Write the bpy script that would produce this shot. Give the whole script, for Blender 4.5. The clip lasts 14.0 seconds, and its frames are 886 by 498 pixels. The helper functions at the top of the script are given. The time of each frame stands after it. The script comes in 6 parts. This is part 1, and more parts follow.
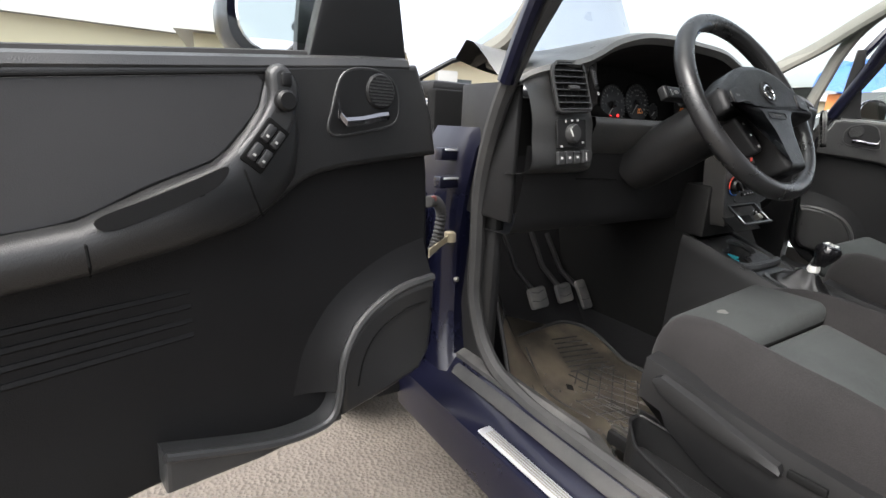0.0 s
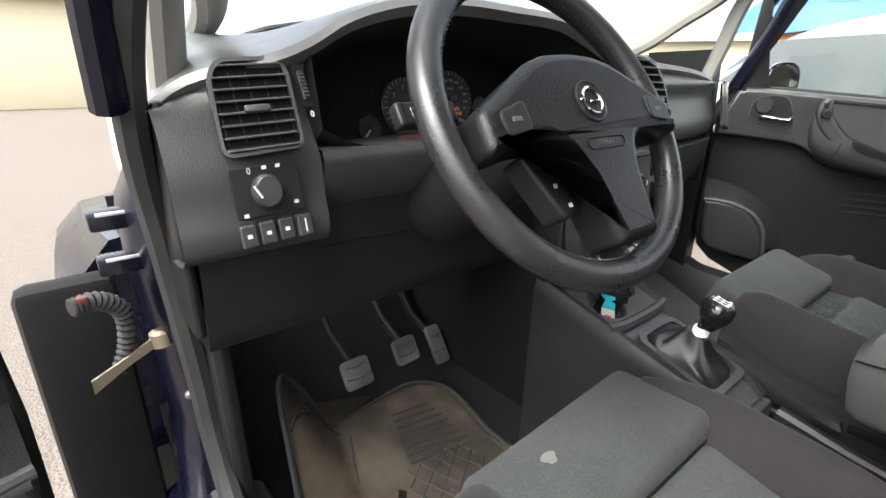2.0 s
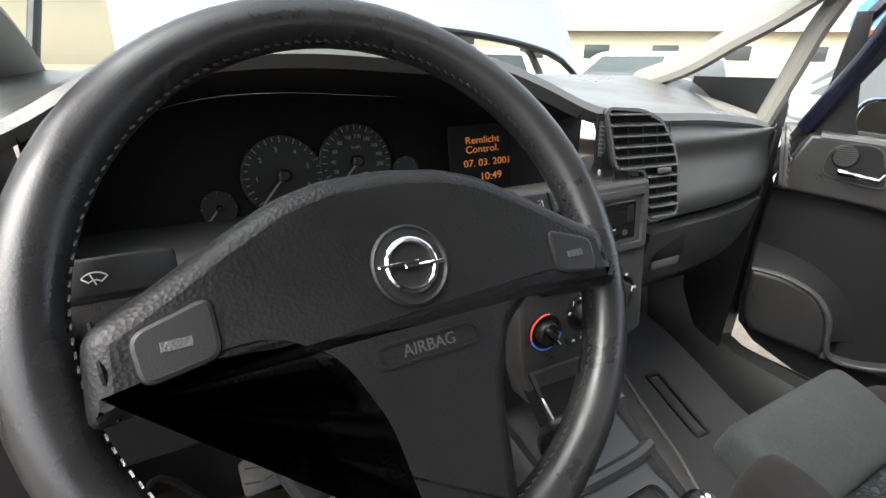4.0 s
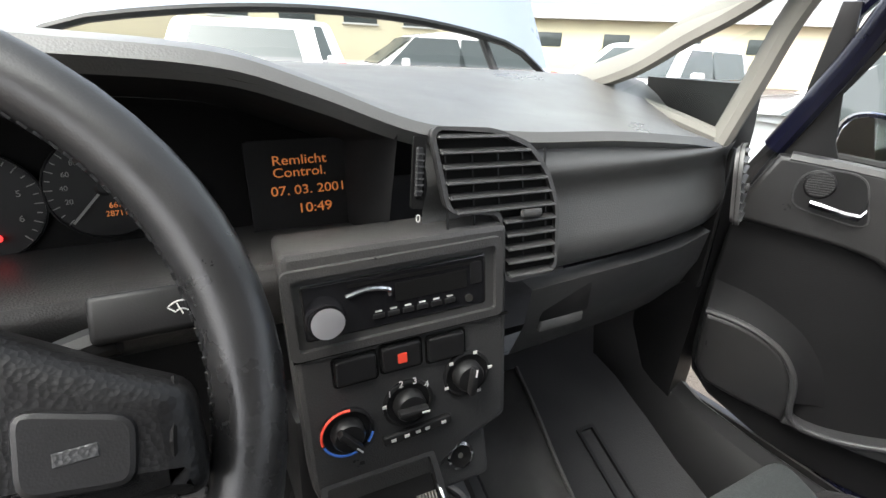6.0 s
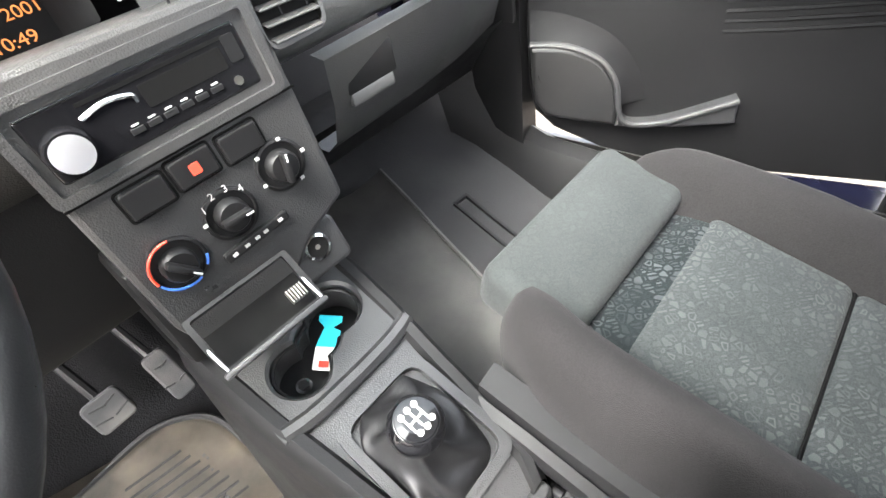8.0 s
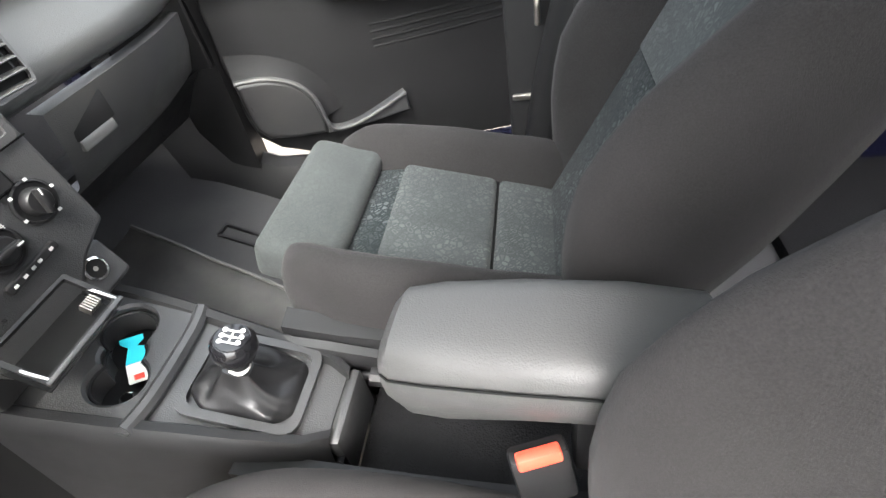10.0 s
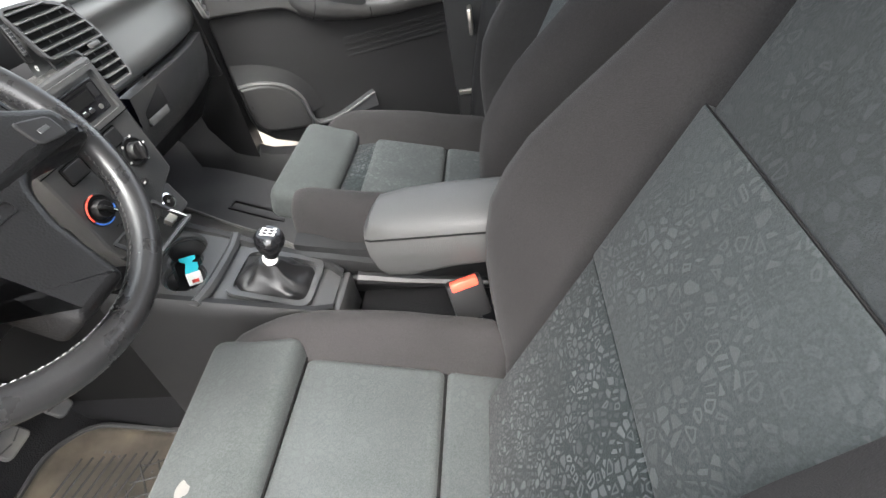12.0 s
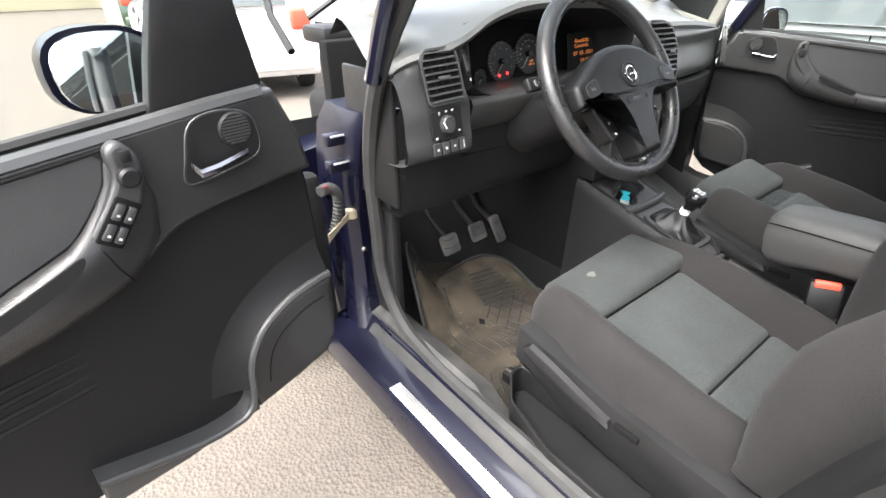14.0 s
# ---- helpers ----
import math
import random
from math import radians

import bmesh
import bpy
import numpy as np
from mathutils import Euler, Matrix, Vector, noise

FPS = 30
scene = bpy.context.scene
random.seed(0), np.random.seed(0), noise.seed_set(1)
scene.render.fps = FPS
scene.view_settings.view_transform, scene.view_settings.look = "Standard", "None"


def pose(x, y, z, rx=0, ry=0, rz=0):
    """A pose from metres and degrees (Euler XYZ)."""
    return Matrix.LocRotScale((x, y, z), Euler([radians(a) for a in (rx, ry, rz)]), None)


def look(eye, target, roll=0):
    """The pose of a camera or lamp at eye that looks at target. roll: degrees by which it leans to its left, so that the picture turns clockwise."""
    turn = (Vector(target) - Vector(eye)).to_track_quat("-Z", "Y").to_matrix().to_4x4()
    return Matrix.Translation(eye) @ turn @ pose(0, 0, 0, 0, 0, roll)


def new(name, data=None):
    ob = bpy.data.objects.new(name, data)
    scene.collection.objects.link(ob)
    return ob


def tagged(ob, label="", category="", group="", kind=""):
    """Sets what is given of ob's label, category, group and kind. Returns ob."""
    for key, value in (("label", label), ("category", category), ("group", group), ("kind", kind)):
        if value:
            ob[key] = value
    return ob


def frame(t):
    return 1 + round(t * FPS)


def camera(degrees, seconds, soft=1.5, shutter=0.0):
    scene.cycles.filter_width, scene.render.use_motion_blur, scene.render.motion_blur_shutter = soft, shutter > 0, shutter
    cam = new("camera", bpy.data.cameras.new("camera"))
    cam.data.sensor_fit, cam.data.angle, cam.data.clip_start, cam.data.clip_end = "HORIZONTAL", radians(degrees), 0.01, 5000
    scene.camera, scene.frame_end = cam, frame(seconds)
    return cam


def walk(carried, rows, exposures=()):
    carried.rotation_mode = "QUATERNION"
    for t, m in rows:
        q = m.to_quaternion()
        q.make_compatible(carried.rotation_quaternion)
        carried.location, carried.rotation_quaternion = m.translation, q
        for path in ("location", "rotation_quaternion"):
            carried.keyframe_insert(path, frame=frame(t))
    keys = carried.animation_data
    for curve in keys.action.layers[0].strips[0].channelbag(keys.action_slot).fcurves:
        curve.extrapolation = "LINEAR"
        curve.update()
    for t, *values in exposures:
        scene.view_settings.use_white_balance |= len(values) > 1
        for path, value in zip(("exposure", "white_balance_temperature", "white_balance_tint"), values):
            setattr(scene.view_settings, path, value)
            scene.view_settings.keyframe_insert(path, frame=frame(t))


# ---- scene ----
cam = camera(85.0, 14.0)
PATH = [
    (0, (-1.395, -0.431, 0.896), (-0.336, 1.189, 0.392), 2.8),
    (0.5, (-1.221, -0.353, 0.928), (-0.115, 1.231, 0.412), 1.8),
    (1, (-1.054, -0.278, 0.953), (0.121, 1.248, 0.415), 0.3),
    (1.5, (-0.912, -0.258, 0.98), (0.325, 1.195, 0.381), -0.3),
    (2, (-0.822, -0.273, 1.002), (0.357, 1.203, 0.348), -0.5),
    (2.2, (-0.79, -0.268, 1.016), (0.326, 1.24, 0.322), -0.3),
    (4.3, (-0.415, -0.164, 1.095), (0.536, 1.444, 0.383), 1.1),
    (4.5, (-0.38, -0.152, 1.096), (0.574, 1.449, 0.37), 1.4),
    (5, (-0.303, -0.139, 1.101), (0.642, 1.463, 0.366), 2.2),
    (5.5, (-0.232, -0.136, 1.111), (0.702, 1.473, 0.378), 2.5),
    (6, (-0.176, -0.129, 1.108), (0.728, 1.487, 0.352), 2.7),
    (6.5, (-0.146, -0.115, 1.072), (0.731, 1.334, 0.008), 2.2),
    (7, (-0.135, -0.128, 1.054), (0.73, 1.187, -0.18), -0.7),
    (7.5, (-0.137, -0.166, 1.046), (0.789, 1.057, -0.237), -5.3),
    (8, (-0.128, -0.197, 1.03), (0.855, 0.932, -0.297), -12.8),
    (8.5, (-0.138, -0.232, 1.032), (0.971, 0.607, -0.405), -13.6),
    (8.7, (-0.154, -0.24, 1.04), (1.058, 0.474, -0.382), -10.7),
    (10.8, (-0.445, -0.4, 1.068), (1.045, -0.054, -0.22), -14.0),
    (11, (-0.478, -0.408, 1.081), (1.026, -0.074, -0.194), -13.8),
    (11.5, (-0.556, -0.436, 1.104), (0.955, -0.112, -0.166), -12.2),
    (12, (-0.653, -0.426, 1.131), (0.841, -0.116, -0.162), -12.5),
    (12.5, (-0.802, -0.389, 1.147), (0.719, -0.034, -0.102), -9.7),
    (13, (-0.943, -0.385, 1.148), (0.595, 0.186, 0.005), -6.4),
    (13.5, (-1.094, -0.43, 1.152), (0.246, 0.638, 0.122), -2.6),
    (14, (-1.257, -0.499, 1.152), (-0.184, 0.872, 0.168), -0.6),
]
walk(cam, [(t, look(eye, target, roll)) for t, eye, target, roll in PATH], [(0.0, 2.0), (2.0, 2.5), (5.0, 2.45), (6.1, 2.4), (6.6, 2.45), (7.5, 3.75), (8.5, 4.35), (11.0, 3.55), (13.0, 3.5), (14.0, 2.95)])

# ---- world, sun ----
world = bpy.data.worlds.new("sky")
scene.world = world
world.use_nodes = True
wn = world.node_tree
bg = wn.nodes["Background"]
sky = wn.nodes.new("ShaderNodeTexSky")
sky.sky_type, sky.sun_disc = "NISHITA", False
sky.sun_elevation, sky.sun_rotation = radians(57), radians(-100)
sky.air_density, sky.dust_density, sky.ozone_density = 1.0, 6.0, 0.6
veil = wn.nodes.new("ShaderNodeHueSaturation")
veil.inputs["Saturation"].default_value = 0.32
wn.links.new(sky.outputs[0], veil.inputs["Color"])
wn.links.new(veil.outputs[0], bg.inputs[0])
bg.inputs[1].default_value = 0.15
sun_data = bpy.data.lights.new("sun", "SUN")
sun_data.energy, sun_data.angle, sun_data.color = 0.65, radians(60), (1.0, 0.99, 0.98)
sun = new("sun", sun_data)
sun.matrix_world = look((-4.5, -0.8, 7.0), (0, 0, 0))


# ---- materials ----
def material(name, colour, rough=0.5, metal=0.0, spec=0.5, grain=0.0, grain_size=0.0006, blotch=0.0, blotch_size=0.08, dust=0.0, dust_colour=(0.3, 0.28, 0.25), emit=0.0, coat=0.0):
    """A principled surface with fine relief (grain), broad tone changes (blotch) and a thin dust film (dust)."""
    m = bpy.data.materials.new(name)
    m.use_nodes = True
    n, l = m.node_tree.nodes, m.node_tree.links
    b = n["Principled BSDF"]
    b.inputs["Roughness"].default_value, b.inputs["Metallic"].default_value = rough, metal
    b.inputs["Specular IOR Level"].default_value, b.inputs["Coat Weight"].default_value = spec, coat
    pos = n.new("ShaderNodeTexCoord").outputs["Object"]
    colour_out = None
    if blotch or dust:
        t = n.new("ShaderNodeTexNoise")
        t.inputs["Scale"].default_value, t.inputs["Detail"].default_value, t.inputs["Roughness"].default_value = 1 / blotch_size, 6, 0.62
        l.new(pos, t.inputs["Vector"])
        mix = n.new("ShaderNodeMix")
        mix.data_type = "RGBA"
        k = 1 - blotch
        mix.inputs[6].default_value = (colour[0] * k, colour[1] * k, colour[2] * k, 1)
        k = 1 + blotch
        mix.inputs[7].default_value = (min(1, colour[0] * k), min(1, colour[1] * k), min(1, colour[2] * k), 1)
        l.new(t.outputs["Fac"], mix.inputs[0])
        colour_out = mix.outputs[2]
        r = n.new("ShaderNodeMapRange")
        r.inputs[1].default_value, r.inputs[2].default_value = 0.3, 0.7
        r.inputs[3].default_value, r.inputs[4].default_value = max(0.02, rough - 0.08), min(1, rough + 0.1)
        l.new(t.outputs["Fac"], r.inputs[0])
        l.new(r.outputs[0], b.inputs["Roughness"])
        if dust:
            t2 = n.new("ShaderNodeTexNoise")
            t2.inputs["Scale"].default_value, t2.inputs["Detail"].default_value = 0.45 / blotch_size, 9
            l.new(pos, t2.inputs["Vector"])
            ramp = n.new("ShaderNodeMapRange")
            ramp.inputs[1].default_value, ramp.inputs[2].default_value, ramp.inputs[4].default_value = 0.42, 0.72, dust
            l.new(t2.outputs["Fac"], ramp.inputs[0])
            m2 = n.new("ShaderNodeMix")
            m2.data_type = "RGBA"
            l.new(ramp.outputs[0], m2.inputs[0])
            l.new(colour_out, m2.inputs[6])
            m2.inputs[7].default_value = (*dust_colour, 1)
            colour_out = m2.outputs[2]
    if colour_out:
        l.new(colour_out, b.inputs["Base Color"])
    else:
        b.inputs["Base Color"].default_value = (*colour, 1)
    if grain:
        g = n.new("ShaderNodeTexVoronoi")
        g.inputs["Scale"].default_value = 1 / grain_size
        l.new(pos, g.inputs["Vector"])
        bump = n.new("ShaderNodeBump")
        bump.inputs["Strength"].default_value, bump.inputs["Distance"].default_value = grain, grain_size * 0.4
        l.new(g.outputs["Distance"], bump.inputs["Height"])
        l.new(bump.outputs[0], b.inputs["Normal"])
    if emit:
        b.inputs["Emission Color"].default_value = (*colour, 1)
        b.inputs["Emission Strength"].default_value = emit
    return m


def fabric(name, base, pattern=None, amount=0.0, cell=0.02, weave=0.0012):
    """Woven seat cloth; pattern: a lighter motif of small odd shapes, printed in patches."""
    m = material(name, base, 0.92, spec=0.06)
    n, l = m.node_tree.nodes, m.node_tree.links
    b = n["Principled BSDF"]
    b.inputs["Sheen Weight"].default_value = 0.05
    b.inputs["Sheen Roughness"].default_value = 0.5
    pos = n.new("ShaderNodeTexCoord").outputs["Object"]
    t = n.new("ShaderNodeTexNoise")
    t.inputs["Scale"].default_value, t.inputs["Detail"].default_value = 9, 5
    l.new(pos, t.inputs["Vector"])
    mix = n.new("ShaderNodeMix")
    mix.data_type = "RGBA"
    mix.inputs[6].default_value = (*[c * 0.72 for c in base], 1)
    mix.inputs[7].default_value = (*[c * 1.3 for c in base], 1)
    fleck = n.new("ShaderNodeTexNoise")
    fleck.inputs["Scale"].default_value, fleck.inputs["Detail"].default_value = 520, 3
    l.new(pos, fleck.inputs["Vector"])
    both_tones = n.new("ShaderNodeMath")
    both_tones.operation = "MULTIPLY_ADD"
    l.new(fleck.outputs["Fac"], both_tones.inputs[0])
    both_tones.inputs[1].default_value = 1.6
    l.new(t.outputs["Fac"], both_tones.inputs[2])
    shift = n.new("ShaderNodeMath")
    shift.operation = "SUBTRACT"
    shift.inputs[1].default_value = 0.8
    l.new(both_tones.outputs[0], shift.inputs[0])
    l.new(shift.outputs[0], mix.inputs[0])
    out = mix.outputs[2]
    if pattern:
        def math_node(op, a, b):
            k = n.new("ShaderNodeMath")
            k.operation = op
            for i, q in enumerate((a, b)):
                if isinstance(q, (int, float)):
                    k.inputs[i].default_value = q
                else:
                    l.new(q, k.inputs[i])
            return k.outputs[0]

        def step(q, lo, hi, v0=0.0, v1=1.0):
            k = n.new("ShaderNodeMapRange")
            for i, val in enumerate((lo, hi, v0, v1)):
                k.inputs[i + 1].default_value = val
            l.new(q, k.inputs[0])
            return k.outputs[0]

        cells, rim = n.new("ShaderNodeTexVoronoi"), n.new("ShaderNodeTexVoronoi")
        rim.feature = "DISTANCE_TO_EDGE"
        for v in (cells, rim):
            v.inputs["Scale"].default_value = 1 / cell
            l.new(pos, v.inputs["Vector"])
        sep = n.new("ShaderNodeSeparateColor")
        l.new(cells.outputs["Color"], sep.inputs[0])
        solid = step(rim.outputs["Distance"], 0.10, 0.15)
        hollow = step(rim.outputs["Distance"], 0.24, 0.29, 1.0, 0.0)
        w = n.new("ShaderNodeTexWave")
        w.wave_type, w.bands_direction = "BANDS", "DIAGONAL"
        w.inputs["Scale"].default_value, w.inputs["Distortion"].default_value = 1 / cell * 0.85, 1.0
        l.new(pos, w.inputs["Vector"])
        stripe = math_node("GREATER_THAN", w.outputs["Fac"], 0.5)
        a = math_node("GREATER_THAN", sep.outputs[0], 0.40)
        b2 = math_node("GREATER_THAN", sep.outputs[0], 0.70)
        fill = math_node("SUBTRACT", 1.0, a)
        fill = math_node("ADD", fill, math_node("MULTIPLY", math_node("SUBTRACT", a, b2), stripe))
        fill = math_node("ADD", fill, math_node("MULTIPLY", b2, hollow))
        tone = math_node("MULTIPLY", math_node("MULTIPLY", fill, solid), step(sep.outputs[1], 0.0, 1.0, 0.25, 1.0))
        patch = n.new("ShaderNodeTexNoise")
        patch.inputs["Scale"].default_value, patch.inputs["Detail"].default_value = 11, 2
        l.new(pos, patch.inputs["Vector"])
        amt_out = math_node("MULTIPLY", tone, step(patch.outputs["Fac"], 0.35, 0.62, 0.25 * amount, amount))
        m2 = n.new("ShaderNodeMix")
        m2.data_type = "RGBA"
        m2.inputs[7].default_value = (*pattern, 1)
        l.new(amt_out, m2.inputs[0])
        l.new(out, m2.inputs[6])
        out = m2.outputs[2]
    l.new(out, b.inputs["Base Color"])
    k = n.new("ShaderNodeTexNoise")
    k.inputs["Scale"].default_value, k.inputs["Detail"].default_value = 1 / weave, 2
    l.new(pos, k.inputs["Vector"])
    bump = n.new("ShaderNodeBump")
    bump.inputs["Strength"].default_value, bump.inputs["Distance"].default_value = 0.7, 0.0008
    l.new(k.outputs["Fac"], bump.inputs["Height"])
    l.new(bump.outputs[0], b.inputs["Normal"])
    return m


def glass(name, tint=(0.9, 0.95, 0.93), clear=0.92):
    """A thin pane: mostly see-through, with a faint mirror."""
    m = bpy.data.materials.new(name)
    m.use_nodes = True
    n, l = m.node_tree.nodes, m.node_tree.links
    n.remove(n["Principled BSDF"])
    a, g, mix = n.new("ShaderNodeBsdfTransparent"), n.new("ShaderNodeBsdfGlossy"), n.new("ShaderNodeMixShader")
    a.inputs[0].default_value = (*[c * clear for c in tint], 1)
    g.inputs["Roughness"].default_value = 0.02
    mix.inputs[0].default_value = 0.05
    l.new(a.outputs[0], mix.inputs[1])
    l.new(g.outputs[0], mix.inputs[2])
    l.new(mix.outputs[0], n["Material Output"].inputs[0])
    return m


M_DASH = material("grained dark grey plastic", (0.027, 0.0277, 0.0285), 0.34, spec=0.6, grain=0.45, grain_size=0.0017, blotch=0.18, blotch_size=0.12, dust=0.10)
# dust film over a base lightened to carry the windscreen's sky glare
M_TOP = material("dusty dash plastic paled by glare", (0.082, 0.083, 0.080), 0.34, spec=0.8, grain=0.2, grain_size=0.0018, blotch=0.15, blotch_size=0.2, dust=0.25, dust_colour=(0.16, 0.155, 0.14))
M_DOOR = material("grained black door plastic", (0.015, 0.0152, 0.0157), 0.34, spec=0.45, grain=0.4, grain_size=0.0017, blotch=0.25, blotch_size=0.12, dust=0.05)
M_HANDLE = material("tarnished chrome", (0.28, 0.28, 0.30), 0.14, 1.0, blotch=0.3, blotch_size=0.02)
M_BLACK = material("black plastic", (0.010, 0.010, 0.0104), 0.42, spec=0.3, grain=0.12, grain_size=0.001, blotch=0.2)
M_DARK = material("deep black plastic", (0.005, 0.005, 0.005), 0.8, spec=0.12)
M_LINER = material("black door lining", (0.009, 0.009, 0.0094), 0.52, spec=0.18, grain=0.45, grain_size=0.0017, blotch=0.3, blotch_size=0.12)
M_GLOSS = material("gloss black plastic", (0.008, 0.008, 0.009), 0.1, spec=0.6)
M_LINING = material("matt black lining", (0.012, 0.012, 0.0125), 0.85, spec=0.2, blotch=0.2)
M_LEATHER = material("worn black leather", (0.016, 0.016, 0.0165), 0.3, grain=0.10, grain_size=0.0014, blotch=0.35, blotch_size=0.05)
M_HUB = material("grained airbag cover", (0.007, 0.007, 0.0073), 0.36, spec=0.22, grain=0.28, grain_size=0.0024, blotch=0.2, blotch_size=0.06)
M_ARM = material("grey armrest leather", (0.050, 0.050, 0.049), 0.5, spec=0.3, grain=0.3, grain_size=0.002, blotch=0.12, blotch_size=0.1)
M_CHROME = material("chrome", (0.85, 0.86, 0.88), 0.12, 1.0)
M_STEEL = material("dull steel", (0.55, 0.53, 0.48), 0.35, 1.0, blotch=0.2, blotch_size=0.02)
M_ALU = material("brushed aluminium", (0.80, 0.81, 0.83), 0.42, 0.8, blotch=0.06, blotch_size=0.03)
M_PAINT = material("dark blue car paint", (0.0034, 0.0038, 0.0115), 0.28, spec=0.3, coat=0.3, blotch=0.15, blotch_size=0.3)
M_RUBBER = material("black rubber", (0.018, 0.018, 0.018), 0.7, blotch=0.3, blotch_size=0.04, dust=0.3, dust_colour=(0.06, 0.056, 0.052))
M_SILL = material("dusty grey sill plastic", (0.022, 0.022, 0.022), 0.75, grain=0.3, grain_size=0.002, blotch=0.4, blotch_size=0.05, dust=0.5, dust_colour=(0.10, 0.095, 0.087))
M_PLATE = material("dusty grey plastic trim", (0.05, 0.05, 0.05), 0.6, grain=0.2, grain_size=0.002, blotch=0.2, dust=0.75, dust_colour=(0.22, 0.205, 0.18), blotch_size=0.06)
M_MAT = material("muddy rubber mat", (0.070, 0.061, 0.048), 0.5, blotch=0.8, blotch_size=0.06, dust=0.75, dust_colour=(0.25, 0.205, 0.15))
M_CARPET = material("dark carpet", (0.009, 0.009, 0.0096), 0.95, spec=0.08, grain=0.6, grain_size=0.003, blotch=0.3, blotch_size=0.1)
M_FELT = material("grey floor cover", (0.036, 0.036, 0.0375), 0.85, spec=0.2, grain=0.4, grain_size=0.003, blotch=0.25, blotch_size=0.1, dust=0.25, dust_colour=(0.10, 0.10, 0.095))
M_BOOT = material("creased black leather", (0.010, 0.010, 0.0105), 0.42, grain=0.15, grain_size=0.0014, blotch=0.3, blotch_size=0.03)
M_COVER = material("dusty grey floor cover", (0.085, 0.083, 0.080), 0.5, grain=0.25, grain_size=0.002, blotch=0.3, blotch_size=0.06, dust=0.6, dust_colour=(0.19, 0.18, 0.165))
M_BEIGE = material("beige pillar trim", (0.18, 0.173, 0.153), 0.75, grain=0.2, grain_size=0.002, blotch=0.06)
M_WHITE = material("white print", (0.5, 0.5, 0.48), 0.6)
M_RED = material("red plastic", (0.75, 0.07, 0.04), 0.4)
M_DULLRED = material("faded dark red plastic", (0.13, 0.03, 0.025), 0.6)
M_FIGURE = material("grey dial print", (0.20, 0.20, 0.19), 0.6)
M_BLUEP = material("blue print", (0.06, 0.18, 0.6), 0.5)
M_ORANGE = material("lit orange dots", (0.80, 0.26, 0.07), 0.6, emit=0.06)
M_LAMP = material("lit red warning lamp", (1.0, 0.03, 0.03), 0.5, emit=0.5)
M_CYAN = material("cyan paper", (0.02, 0.55, 0.66), 0.6)
M_PAPER = material("white paper", (0.8, 0.79, 0.76), 0.7)
M_BOLSTER = fabric("grey seat cloth", (0.019, 0.018, 0.0181))
M_CLOTH = fabric("green grey seat cloth", (0.038, 0.042, 0.042), (0.054, 0.060, 0.059), 0.45, 0.012)
M_MOTIF = fabric("motif seat cloth", (0.012, 0.0148, 0.0155), (0.060, 0.067, 0.068), 0.95, 0.0105)
M_MID = fabric("dark motif seat cloth", (0.023, 0.0265, 0.0272), (0.055, 0.061, 0.062), 0.65, 0.0115)
M_UPPER = fabric("dark upper seat cloth", (0.020, 0.0225, 0.023), (0.040, 0.045, 0.046), 0.6, 0.012)
M_PAD = fabric("plain pale seat cloth", (0.035, 0.0385, 0.038), (0.050, 0.055, 0.054), 0.5, 0.013)
M_FADED = fabric("faded motif seat cloth", (0.036, 0.040, 0.040), (0.076, 0.081, 0.079), 0.85, 0.0105)
M_VINYL = material("dark vinyl door field", (0.034, 0.034, 0.035), 0.55, grain=0.3, grain_size=0.0015, blotch=0.2, blotch_size=0.1, dust=0.15, dust_colour=(0.06, 0.06, 0.06))
M_SPUN = material("spun aluminium", (0.70, 0.70, 0.72), 0.28, 0.7)
M_BELT = material("belt webbing", (0.03, 0.03, 0.031), 0.85, grain=0.4, grain_size=0.002, blotch=0.1)
M_STRAP = material("tan zinc coated steel", (0.34, 0.29, 0.20), 0.42, 0.3, blotch=0.25, blotch_size=0.02)
M_CLIP = material("pale plastic", (0.62, 0.50, 0.33), 0.6)
M_GLASS = glass("window glass")
M_SCREEN = glass("tinted windscreen glass", (0.90, 0.95, 0.93), 0.82)
M_ASPHALT = material("asphalt", (0.10, 0.086, 0.072), 0.9, grain=1.0, grain_size=0.012, blotch=0.3, blotch_size=0.02, dust=0.3, dust_colour=(0.155, 0.13, 0.106))


# ---- mesh helpers ----
def part(name, bm, mat, parent=None, label="", sharp=0.6):
    """Links a bmesh as one mesh object under a thing or a part."""
    bmesh.ops.recalc_face_normals(bm, faces=bm.faces)
    for f in bm.faces:
        f.smooth = len(f.verts) <= 8
    for e in bm.edges:
        if len(e.link_faces) == 2 and e.calc_face_angle(0.0) > sharp:
            e.smooth = False
    me = bpy.data.meshes.new(name)
    bm.to_mesh(me)
    bm.free()
    me.materials.append(mat)
    ob = new(name, me)
    if parent:
        ob.parent = parent
    if label:
        tagged(ob, label)
    return ob


def thing(name, label, category, group="", kind="", at=None):
    ob = new(name)
    ob.empty_display_size = 0.05
    if at is not None:
        ob.matrix_world = at
    return tagged(ob, label, category, group, kind)


def join(bm, other, m=None):
    if m is not None:
        bmesh.ops.transform(other, matrix=m, verts=other.verts)
    me = bpy.data.meshes.new("tmp")
    other.to_mesh(me)
    other.free()
    bm.from_mesh(me)
    bpy.data.meshes.remove(me)
    return bm


